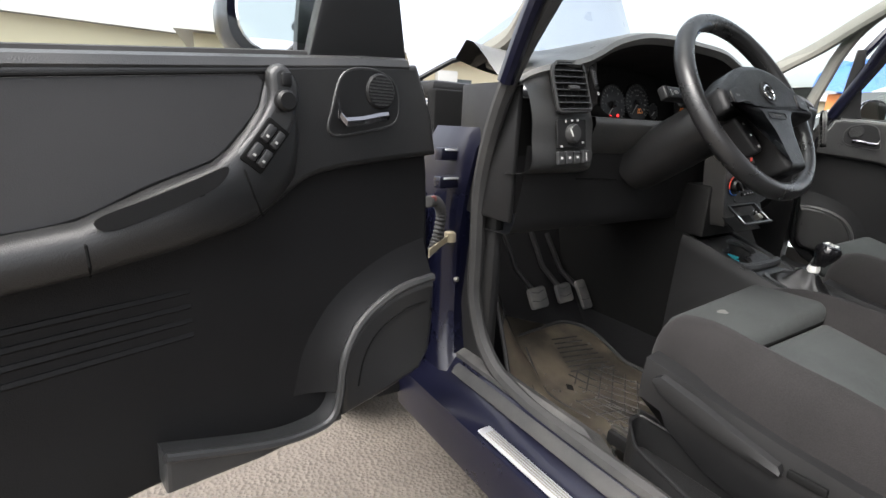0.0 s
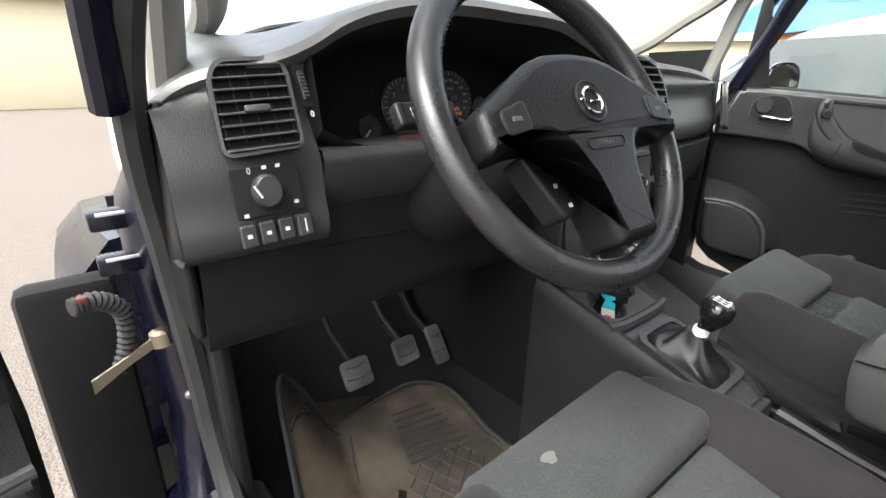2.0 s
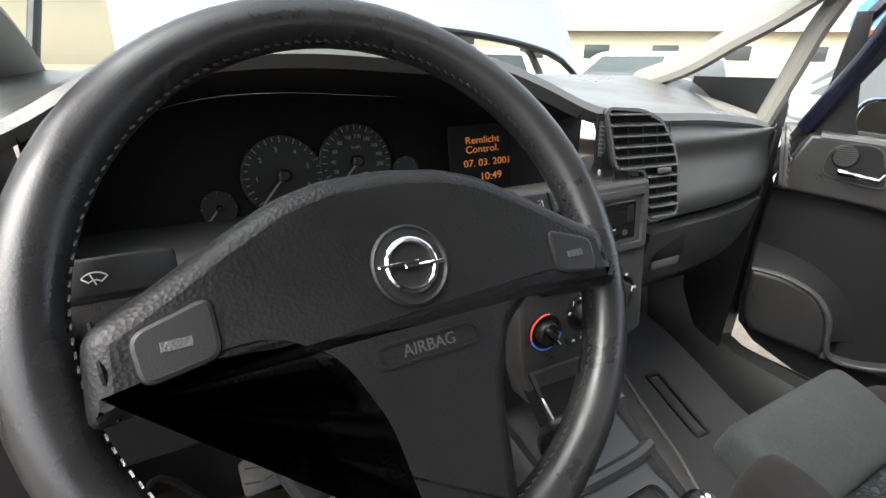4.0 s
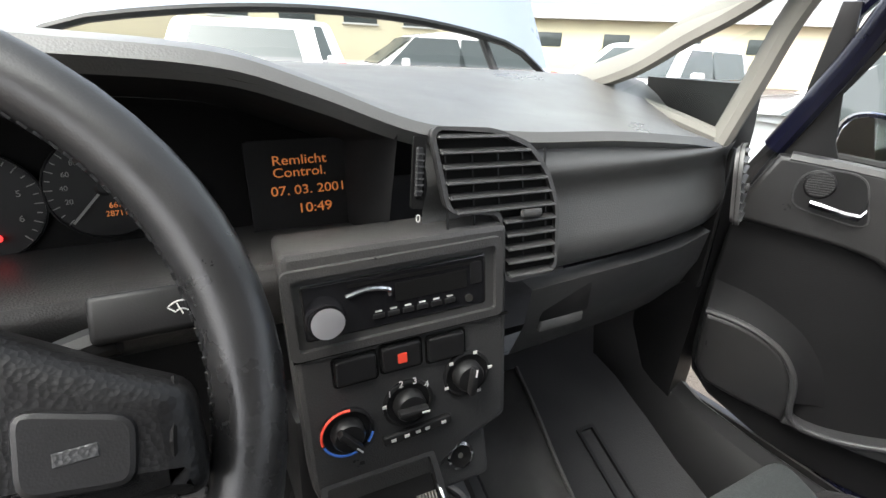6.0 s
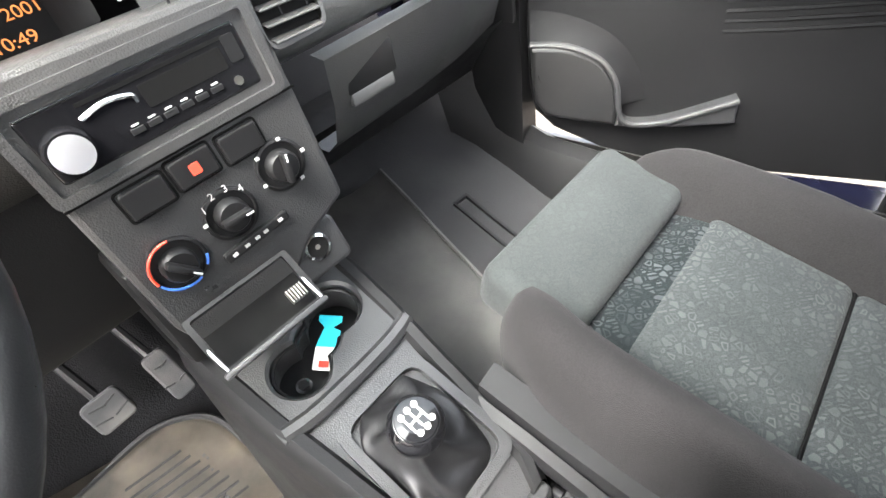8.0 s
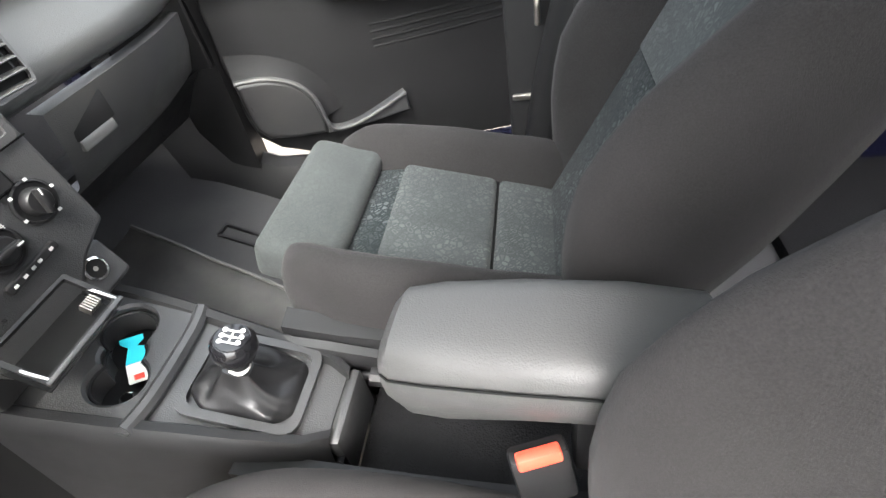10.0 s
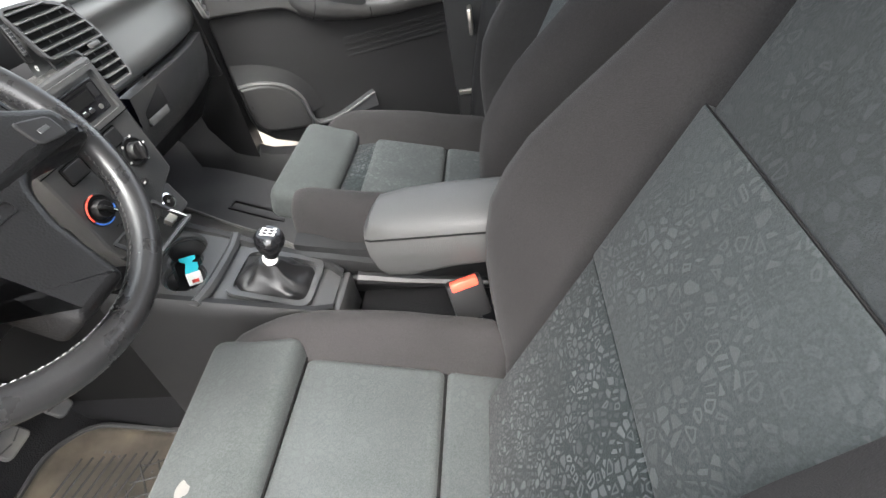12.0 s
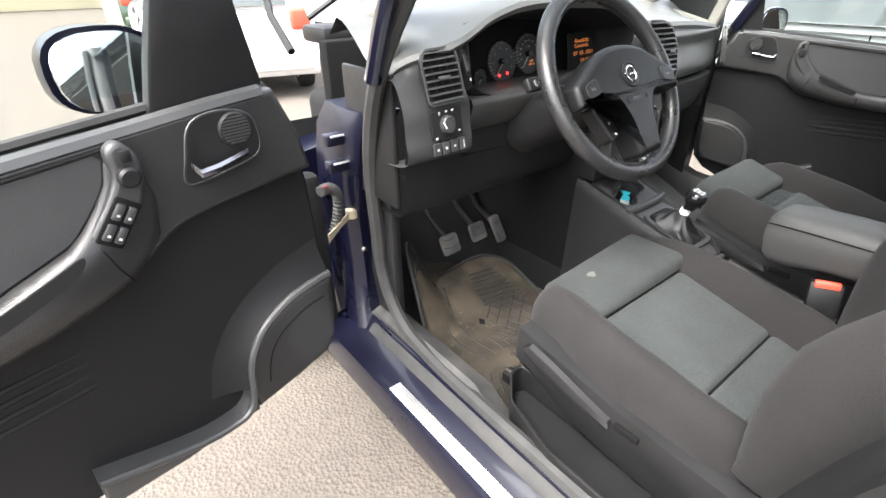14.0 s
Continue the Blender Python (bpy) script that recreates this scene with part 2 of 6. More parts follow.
def rbox(c, s, r=0.006, seg=2, m=None, bm=None):
    """A box with rounded edges."""
    b = bmesh.new()
    bmesh.ops.create_cube(b, size=1)
    bmesh.ops.scale(b, vec=s, verts=b.verts)
    if r:
        bmesh.ops.bevel(b, geom=b.edges[:], offset=min(r, min(s) * 0.49), segments=seg, profile=0.5, affect="EDGES")
    t = Matrix.Translation(c)
    return join(bm or bmesh.new(), b, (m @ t) if m is not None else t)


def loft(rings, closed=True, caps=True, loop=False, bm=None):
    """Skin between rings of points."""
    bm = bm or bmesh.new()
    vs = [[bm.verts.new(p) for p in ring] for ring in rings]
    n = len(rings[0])
    pairs = list(zip(vs, vs[1:])) + ([(vs[-1], vs[0])] if loop else [])
    for a, b in pairs:
        for i in range(n if closed else n - 1):
            j = (i + 1) % n
            bm.faces.new((a[i], a[j], b[j], b[i]))
    if caps and closed and not loop:
        bm.faces.new(vs[0][::-1])
        bm.faces.new(vs[-1])
    return bm


def subsurf(bm, cuts=1):
    """One round of smooth division."""
    bmesh.ops.subdivide_edges(bm, edges=bm.edges[:], cuts=cuts, smooth=1.0, use_grid_fill=True)
    for _ in range(2):
        bmesh.ops.smooth_vert(bm, verts=bm.verts[:], factor=0.5, use_axis_x=True, use_axis_y=True, use_axis_z=True)
    return bm


def spline(pts, n=8, loop=False):
    """A smooth curve through the points."""
    p = [Vector(q) for q in pts]
    out = []
    count = len(p) if loop else len(p) - 1
    for i in range(count):
        if loop:
            a, b, c, d = p[i - 1], p[i], p[(i + 1) % len(p)], p[(i + 2) % len(p)]
        else:
            a, b, c, d = p[max(0, i - 1)], p[i], p[i + 1], p[min(len(p) - 1, i + 2)]
        for k in range(n):
            t = k / n
            out.append(0.5 * (2 * b + (c - a) * t + (2 * a - 5 * b + 4 * c - d) * t * t + (3 * b - a - 3 * c + d) * t ** 3))
    if not loop:
        out.append(p[-1])
    return out


def tube(pts, r, n=8, loop=False, flat=1.0, bm=None):
    """A round bar along a path; r: a radius or one for each point."""
    p = [Vector(q) for q in pts]
    rings, up = [], None
    for i, q in enumerate(p):
        a = p[i - 1] if (i or loop) else q
        b = p[(i + 1) % len(p)] if (i + 1 < len(p) or loop) else q
        d = (b - a).normalized()
        if up is None:
            up = d.orthogonal().normalized()
        up = (up - d * up.dot(d)).normalized()
        side = d.cross(up)
        rad = r[i] if isinstance(r, (list, tuple)) else r
        rings.append([q + (up * math.cos(2 * math.pi * k / n) + side * math.sin(2 * math.pi * k / n) * flat) * rad for k in range(n)])
    return loft(rings, caps=not loop, loop=loop, bm=bm)


def lathe(profile, m=None, n=24, bm=None, caps=True):
    """A turned body: (radius, height) pairs round z."""
    b = loft([[Vector((r * math.cos(2 * math.pi * k / n), r * math.sin(2 * math.pi * k / n), h)) for k in range(n)] for r, h in profile], caps=caps)
    return join(bm or bmesh.new(), b, m)


def prism(poly, depth, m=None, r=0.0, seg=2, bm=None):
    """A plate of outline poly (x, y), from z = 0 up to depth, its upper rim rounded by r."""
    b = bmesh.new()
    f = b.faces.new([b.verts.new((x, y, 0)) for x, y in poly])
    top = bmesh.ops.extrude_face_region(b, geom=[f])
    vs = [g for g in top["geom"] if isinstance(g, bmesh.types.BMVert)]
    bmesh.ops.translate(b, vec=(0, 0, depth), verts=vs)
    if r:
        es = [g for g in top["geom"] if isinstance(g, bmesh.types.BMEdge)]
        bmesh.ops.bevel(b, geom=es, offset=r, segments=seg, profile=0.5, affect="EDGES")
    bmesh.ops.recalc_face_normals(b, faces=b.faces)
    return join(bm or bmesh.new(), b, m)


def rounded(pts, r, n=4):
    """An outline with its corners rounded."""
    out = []
    p = [Vector((*q, 0)) for q in pts]
    for i, c in enumerate(p):
        a, b = p[i - 1], p[(i + 1) % len(p)]
        k = min(r, (a - c).length * 0.45, (b - c).length * 0.45)
        s, e = c + (a - c).normalized() * k, c + (b - c).normalized() * k
        for j in range(n + 1):
            t = j / n
            q = s * (1 - t) ** 2 + c * 2 * t * (1 - t) + e * t * t
            out.append((q.x, q.y))
    return out


def rect(x0, y0, x1, y1, r=0.0, n=4):
    q = [(x0, y0), (x1, y0), (x1, y1), (x0, y1)]
    return rounded(q, r, n) if r else q


def frame_from(origin, right, up):
    """A pose whose x is right, y is up and z faces the viewer."""
    x = Vector(right).normalized()
    z = x.cross(Vector(up)).normalized()
    y = z.cross(x)
    m = Matrix((x, y, z)).transposed().to_4x4()
    m.translation = origin
    return m


def letters(text, size, m, mat, parent, name="print", align="CENTER"):
    """Raised print in the built-in font."""
    c = bpy.data.curves.new(name, "FONT")
    c.body, c.size, c.align_x, c.align_y, c.extrude = text, size, align, "CENTER", 0.0002
    tmp = new(name, c)
    me = bpy.data.meshes.new_from_object(tmp)
    bpy.data.objects.remove(tmp)
    bpy.data.curves.remove(c)
    me.transform(m)
    me.materials.clear()
    me.materials.append(mat)
    ob = new(name, me)
    ob.parent = parent
    return ob


def ring_plate(outer, inner, depth, m, bm=None):
    """A raised rim between two outlines of the same count."""
    o0, o1 = [m @ Vector((x, y, 0)) for x, y in outer], [m @ Vector((x, y, depth)) for x, y in outer]
    i1, i0 = [m @ Vector((x, y, depth)) for x, y in inner], [m @ Vector((x, y, -0.004)) for x, y in inner]
    return loft([o0, o1, i1, i0], caps=False, bm=bm)


def shrink(poly, d):
    cx, cy = sum(p[0] for p in poly) / len(poly), sum(p[1] for p in poly) / len(poly)
    return [(x - d * (x - cx) / max(1e-6, math.hypot(x - cx, y - cy)), y - d * (y - cy) / max(1e-6, math.hypot(x - cx, y - cy))) for x, y in poly]


def curve_at(pts, x):
    """Value of a smooth curve of (x, value) pairs."""
    n = len(pts)
    for i in range(n - 1):
        (x0, v0), (x1, v1) = pts[i], pts[i + 1]
        if x <= x1:
            t = max(0.0, min(1.0, (x - x0) / (x1 - x0)))
            xa, va = pts[max(0, i - 1)]
            xb, vb = pts[min(n - 1, i + 2)]
            s0, s1 = (v1 - va) / (x1 - xa) * (x1 - x0), (vb - v0) / (xb - x0) * (x1 - x0)
            return v0 * (2 * t ** 3 - 3 * t * t + 1) + s0 * (t ** 3 - 2 * t * t + t) + v1 * (3 * t * t - 2 * t ** 3) + s1 * (t ** 3 - t * t)
    return pts[-1][1]


# ---- ground ----
GROUND = -0.10
bm = bmesh.new()
bmesh.ops.create_grid(bm, x_segments=40, y_segments=40, size=400)
bmesh.ops.translate(bm, vec=(0, 0, GROUND), verts=bm.verts)
ground = tagged(part("ground", bm, M_ASPHALT), "worn grey brown asphalt of a parking yard", "ground", kind="structure")

# ---- car shell ----
shell = thing("car_body", "dark blue people carrier body with both front doors open", "car body", kind="structure")
# sill: a long painted step with its seal and tread plate
for side in (-1, 1):
    sx = 0.81 if side < 0 else 0.82
    sz = 0.264 if side < 0 else 0.37
    prof = [(-0.09, -0.12), (0.020, -0.12), (0.035, -0.02), (0.03, 0.0), (-0.02, 0.004), (-0.045, 0.02), (-0.075, 0.05), (-0.1, 0.05), (-0.1, -0.1)]
    rings = [[Vector((side * (sx + u + (wide if side > 0 and u > 0 else 0)), y, sz + v)) for u, v in prof] for y, wide in ((0.62, 0), (0.45, 0), (0.0, 0.02), (-0.2, 0.06), (-0.4, 0.10), (-1.0, 0.10))]
    part("sill", loft(rings), M_PAINT, shell)
    seal = [(-0.062, 0.05), (-0.05, 0.045), (-0.04, 0.03), (-0.052, 0.03)]
    part("sill_seal", loft([[Vector((side * (sx + u), y, sz + v + 0.004)) for u, v in seal] for y in (0.46, 0.0, -1.0)]), M_RUBBER, shell, "black rubber door seal")
# tread plate on the driver's sill
plate = thing("tread_plate", "brushed aluminium tread plate on the door sill", "tread plate")
part("plate", rbox((-0.815, -0.115, 0.272), (0.032, 0.76, 0.006), 0.002), M_ALU, plate)
for k in range(4):
    part("rib", rbox((-0.824 + k * 0.006, -0.115, 0.2765), (0.0022, 0.72, 0.002), 0.0008), M_STEEL, plate)


def pillar(side, name="a_pillar"):
    """Front door post: painted hinge face, seal and the slanting windscreen post above it."""
    sx = side
    ob = thing(name, "dark blue painted front door post with black rubber seal", "door post", kind="structure")
    x = 0.765 if side < 0 else 0.79
    foot = 0.24 if side < 0 else 0.31
    hinge = [(x - 0.10, 0.385), (x - 0.03, 0.395), (x - 0.010, 0.418), (x - 0.002, 0.45), (x - 0.002, 0.50), (x - 0.01, 0.58), (x - 0.10, 0.58)]
    rings = []
    for z, dx, dy in ((foot, 0.02, 0.02), (foot + 0.08, 0.0, 0.11), (0.45, -0.01, 0.135), (0.6, 0.0, 0.12), (0.75, 0.005, 0.09), (0.84, 0.003, 0.065), (0.89, -0.02, 0.05)) + (() if side < 0 else ((1.0, -0.02, 0.0), (1.08, -0.03, 0.0))):
        rings.append([Vector((sx * (u + dx), y + (dy if side < 0 else -0.01), z)) for u, y in hinge])
    part("hinge_face", loft(rings), M_PAINT if side < 0 else M_BLACK, ob)
    # seal that frames the opening
    path = [(x - 0.045, -0.9, foot + 0.085), (x - 0.045, 0.0, foot + 0.075), (x - 0.05, 0.28, foot + 0.08), (x - 0.052, 0.40, foot + 0.13), (x - 0.05, 0.455, foot + 0.24), (x - 0.046, 0.457, 0.60), (x - 0.034, 0.44, 0.785), (x - 0.018, 0.363, 0.96), (x - 0.03, 0.28, 1.10), (x - 0.07, 0.16, 1.27), (x - 0.14, -0.05, 1.42), (x - 0.19, -0.45, 1.47)]
    part("door_seal", tube([(sx * a, b, c) for a, b, c in spline(path, 6)], 0.018, 8), M_RUBBER, ob, "black rubber door seal")
    # windscreen post, inner trim and quarter light
    k = 0.0 if side > 0 else 0.03
    T = lambda q: [(sx * (u + k), y, z) for u, y, z in q]
    trim = M_BEIGE
    part("windscreen_post", tube(spline(T([(0.575, 0.66, 1.065), (0.572, 0.53, 1.105), (0.590, 0.45, 1.155), (0.612, 0.37, 1.205), (0.605, 0.22, 1.30), (0.56, -0.08, 1.46)]), 5), 0.034, 10, flat=0.6), trim, ob, "pillar trim")
    part("rear_band", tube(spline(T([(0.668, 0.40, 0.975), (0.664, 0.36, 1.09), (0.652, 0.32, 1.19), (0.632, 0.25, 1.28), (0.59, 0.06, 1.41)]), 5), 0.026, 10, flat=0.7), trim, ob, "pillar trim")
    part("base_band", tube(spline(T([(0.575, 0.60, 1.045), (0.61, 0.50, 1.025), (0.66, 0.40, 0.99)]), 5), 0.014, 8), trim, ob, "pillar trim")
    part("window_post", tube(spline(T([(0.735, 0.34, 0.98), (0.735, 0.27, 1.12), (0.715, 0.19, 1.27), (0.66, 0.0, 1.42), (0.60, -0.22, 1.49)]), 5), 0.022, 10, flat=0.8), M_PAINT, ob)
    q = T([(0.560, 0.54, 1.055), (0.638, 0.34, 1.175), (0.652, 0.40, 1.01)])
    b = bmesh.new()
    b.faces.new([b.verts.new(v) for v in q])
    g = part("quarter_glass", b, M_GLASS, ob, "clear quarter light pane")
    g.visible_shadow = False
    return ob


post_left, post_right = pillar(-1), pillar(1)
part("fender_inside", rbox((-0.85, 0.63, 0.45), (0.13, 0.06, 0.54), 0.02), M_LINING, post_left, "dark inside of the wing")
# roof, headliner and plain rear shell
roof = thing("roof", "dark blue roof with a pale headliner", "roof", kind="structure")
rg = []
for y, z in ((-0.15, 1.50), (-0.5, 1.56), (-1.2, 1.59), (-2.3, 1.56)):
    rg.append([Vector((x, y, z - 0.16 * abs(x / 0.6) ** 4 + 0.0)) for x in (-0.6, -0.5, -0.3, 0.0, 0.3, 0.5, 0.6)])
part("headliner", loft(rg, closed=False, caps=False), M_BEIGE, roof)
part("roof_skin", loft([[p + Vector((p.x * 0.06, 0.02, 0.04)) for p in r] for r in rg], closed=False, caps=False), M_PAINT, roof)
rear = thing("rear_shell", "plain dark rear of the cabin", "car body", kind="structure")
part("rear_floor", rbox((0, -1.75, 0.30), (1.5, 1.9, 0.06), 0.01), M_CARPET, rear)
part("tailgate", rbox((0, -2.45, 0.75), (1.45, 0.08, 0.9), 0.03), M_PAINT, rear)
for side in (-1, 1):
    part("rear_side", rbox((side * 0.76, -1.75, 0.62), (0.08, 1.45, 0.6), 0.03), M_PAINT, rear)

for side, yy in ((-1, -0.70), (1, -0.43)):
    post = thing("b_pillar", "black trimmed centre post with its seat belt", "door post", kind="structure")
    if side < 0:
        line = [(-0.72, -0.42, 0.30), (-0.735, -0.46, 0.43), (-0.745, -0.50, 0.59), (-0.745, -0.55, 0.75), (-0.735, -0.64, 0.95), (-0.68, -0.76, 1.25), (-0.60, -0.84, 1.48)]
    else:
        line = [(0.755, yy + 0.09, 0.33), (0.76, yy + 0.06, 0.55), (0.755, yy - 0.04, 0.95), (0.70, yy - 0.10, 1.25), (0.60, yy - 0.14, 1.48)]
    part("trim", tube(spline(line, 5), 0.045, 10, flat=0.8), M_BLACK, post)
    part("post_seal", tube([(x + side * 0.042, y + 0.02, z) for x, y, z in spline(line, 5)], 0.012, 8), M_BLACK, post, "black rubber seal")
    part("belt", loft([[Vector((side * x, yy + y + d, z)) for d in (-0.022, 0.022)] + [Vector((side * (x - 0.002), yy + y + d, z)) for d in (0.022, -0.022)] for x, y, z in ((0.70, 0.05, 0.36), (0.70, 0.0, 0.7), (0.69, -0.05, 1.0), (0.65, -0.10, 1.28))]), M_BELT, post, "dark grey seat belt webbing")
    part("belt_guide", rbox((side * 0.65, yy - 0.10, 1.27), (0.03, 0.06, 0.05), 0.008), M_BLACK, post)
    if side > 0:
        part("lock_plate", rbox((side * 0.79, yy + 0.085, 0.72), (0.05, 0.012, 0.07), 0.004), M_STEEL, post, "bare steel lock plate")
part("post_face", rbox((0.85, -0.445, 0.59), (0.04, 0.35, 0.76), 0.015), M_LINING, post, "dark inner face of the post")
part("post_ledge", rbox((0.828, -0.42, 0.50), (0.012, 0.28, 0.016), 0.004), M_STEEL, post, "bright edge of the post")
part("upper_trim", tube(spline([(0.735, -0.425, 0.93), (0.715, -0.47, 1.10), (0.685, -0.50, 1.25), (0.59, -0.54, 1.48)], 5), 0.034, 10, flat=0.7), M_BEIGE, post, "beige trim of the upper post")
rdoor = thing("rear_door", "dark blue rear door with a grey lining", "car door", kind="structure")
part("door_skin", rbox((0.87, -0.98, 0.64), (0.06, 0.78, 0.70), 0.02), M_PAINT, rdoor)
part("door_lining", rbox((0.83, -0.98, 0.62), (0.02, 0.70, 0.55), 0.01), M_BLACK, rdoor)
part("door_trim_strip", rbox((0.818, -0.90, 0.72), (0.008, 0.55, 0.014), 0.003), M_ALU, rdoor, "bright trim strip")

# ---- floor ----
floor = thing("floor", "dark carpeted car floor with a central tunnel", "floor", kind="structure")
part("driver_floor", loft([[Vector((x, y, z)) for x in (-0.76, -0.08)] for y, z in ((-1.0, 0.176), (0.43, 0.176), (0.60, 0.24), (0.74, 0.42), (0.84, 0.80))], closed=False, caps=False), M_CARPET, floor)
part("passenger_floor", loft([[Vector((x, y, z)) for x in (0.06, 0.78)] for y, z in ((-1.0, 0.300), (0.15, 0.300), (0.30, 0.343), (0.45, 0.405), (0.60, 0.47), (0.74, 0.58), (0.84, 0.85))], closed=False, caps=False), M_FELT, floor, "dark grey passenger floor")
part("tunnel", loft([[Vector(p) for p in ((-0.125, y, 0.18), (-0.105, y, 0.40), (-0.07, y, 0.45), (0.07, y, 0.45), (0.10, y, 0.42), (0.12, y, 0.27))] for y in (0.85, 0.2, -0.08)], closed=False, caps=False), M_CARPET, floor)
part("rear_tunnel", loft([[Vector(p) for p in ((-0.16, y, 0.2), (-0.13, y, 0.36), (-0.08, y, 0.39), (0.08, y, 0.39), (0.12, y, 0.37), (0.14, y, 0.3))] for y in (-0.08, -1.0)], closed=False, caps=False), M_CARPET, floor)
part("bulkhead", rbox((0.0, 0.88, 0.66), (1.22, 0.05, 0.67), 0.01), M_DARK, floor)
part("kick_panel", rbox((-0.69, 0.58, 0.52), (0.03, 0.34, 0.56), 0.012), M_BLACK, floor)
part("kick_panel", rbox((0.735, 0.68, 0.62), (0.03, 0.36, 0.62), 0.012), M_BLACK, floor)
for x in (-0.105, 0.085):
    part("tunnel_side", rbox((x, 0.57, 0.50), (0.02, 0.56, 0.40), 0.008), M_DARK, floor)
part("sill_trim", loft([[Vector((x, y, z - dz)) for x, z in ((-0.73, 0.325), (-0.70, 0.335), (-0.645, 0.30), (-0.615, 0.21), (-0.73, 0.19))] for y, dz in ((0.50, 0), (0.1, 0), (0.02, 0.05), (-0.9, 0.05))]), M_SILL, floor, "dusty grey plastic sill trim")
rsill = [(0.76, 0.41), (0.725, 0.435), (0.69, 0.425), (0.65, 0.375), (0.635, 0.30), (0.76, 0.29)]
rings = []
for y, up, inn in ((-0.9, 0, 0), (0.2, 0, 0), (0.34, 0.01, 0), (0.44, 0.05, 0.0), (0.50, 0.13, 0.0), (0.525, 0.25, 0.0), (0.525, 0.45, 0.0)):
    rings.append([Vector((x - inn, y + (0.05 if z < 0.38 else 0), z + up)) for x, z in rsill])
part("passenger_sill_trim", loft(rings), M_BLACK, floor, "dark grey plastic sill trim")

# ---- dashboard ----
dash = thing("dashboard", "dark grey grained plastic dashboard with arched instrument hood", "dashboard")
LIP = [(-0.735, 0.975), (-0.70, 1.004), (-0.65, 1.022), (-0.60, 1.034), (-0.56, 1.050), (-0.51, 1.078), (-0.45, 1.097), (-0.40, 1.105), (-0.33, 1.108), (-0.25, 1.105), (-0.14, 1.098), (-0.075, 1.079), (-0.01, 1.055), (0.026, 1.045), (0.07, 1.040), (0.15, 1.033), (0.28, 1.028), (0.40, 1.018), (0.50, 1.005), (0.57, 0.986), (0.645, 0.945)]
LIPY = [(-0.735, 0.36), (-0.65, 0.318), (-0.58, 0.298), (-0.3, 0.275), (0.0, 0.262), (0.2, 0.272), (0.4, 0.285), (0.55, 0.315), (0.645, 0.36)]
xs = [-0.735 + 1.38 * i / 96 for i in range(97)]


def screen_base(x):
    return 0.86 - 0.62 * x * x, 1.072


rings = []
for x in xs:
    zf, yf = curve_at(LIP, x), curve_at(LIPY, x)
    yb, zb = screen_base(x)
    prof = [(yf + 0.012, zf - 0.02), (yf, zf - 0.008), (yf + 0.006, zf + 0.002), (yf + 0.03, zf + 0.006)]
    prof += [(yf + (yb - yf) * t, zf + (zb - zf) * t * t * (3 - 2 * t) + 0.006) for t in (0.25, 0.4, 0.55, 0.7, 0.85, 1.0)]
    prof += [(yb + 0.04, zb - 0.03)]
    rings.append([Vector((x, y, z)) for y, z in prof])
part("dash_top", loft(rings, closed=False, caps=False), M_TOP, dash, "dusty dash top with sky glare in its grey")


def fascia(name, x0, x1, profile, n=8, label="", mat=None):
    rr = []
    for i in range(n + 1):
        x = x0 + (x1 - x0) * i / n
        rr.append([Vector((x, y, z)) for y, z in profile(x)])
    return part(name, loft(rr, closed=False, caps=False), mat or M_DASH, dash, label, 0.9)


fascia("driver_fascia", -0.735, -0.565, lambda x: [(p.x, p.y + 0.0) for p in spline([(curve_at(LIPY, x) + 0.012, curve_at(LIP, x) - 0.012, 0), (0.320, 0.975, 0), (0.290, 0.92, 0), (0.284, 0.87, 0), (0.278, 0.838, 0), (0.285, 0.815, 0), (0.32, 0.803, 0), (0.36, 0.80, 0)], 4)])
fascia("cluster_sill", -0.565, 0.02, lambda x: [(p.x, p.y) for p in spline([(0.43, 0.918, 0), (0.30, 0.925, 0), (0.280, 0.918, 0), (0.280, 0.90, 0), (0.298, 0.865, 0), (0.325, 0.84, 0)], 4)])
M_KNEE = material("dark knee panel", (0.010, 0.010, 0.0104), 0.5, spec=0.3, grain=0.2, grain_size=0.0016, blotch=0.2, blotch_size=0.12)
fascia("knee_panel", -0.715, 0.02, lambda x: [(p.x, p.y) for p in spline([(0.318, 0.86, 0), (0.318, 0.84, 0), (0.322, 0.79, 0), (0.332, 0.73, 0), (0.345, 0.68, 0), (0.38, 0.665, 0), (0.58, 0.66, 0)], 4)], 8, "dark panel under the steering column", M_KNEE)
part("knee_joint", tube([(-0.56, 0.319, 0.79), (-0.50, 0.320, 0.79), (-0.42, 0.321, 0.785)], 0.0016, 5), M_DARK, dash)
part("fuse_cover_joint", tube([(-0.685, 0.326, 0.785), (-0.69, 0.343, 0.69)], 0.0016, 5), M_DARK, dash)


def passenger_profile(x):
    yf, zf = curve_at(LIPY, x), curve_at(LIP, x)
    k = yf - 0.225
    return [(p.x, p.y) for p in spline([(yf + 0.012, zf - 0.012, 0), (0.220 + k, 0.995, 0), (0.228 + k, 0.965, 0), (0.222 + k, 0.93, 0), (0.216 + k, 0.90, 0), (0.222 + k, 0.875, 0), (0.245 + k, 0.862, 0)], 4)]


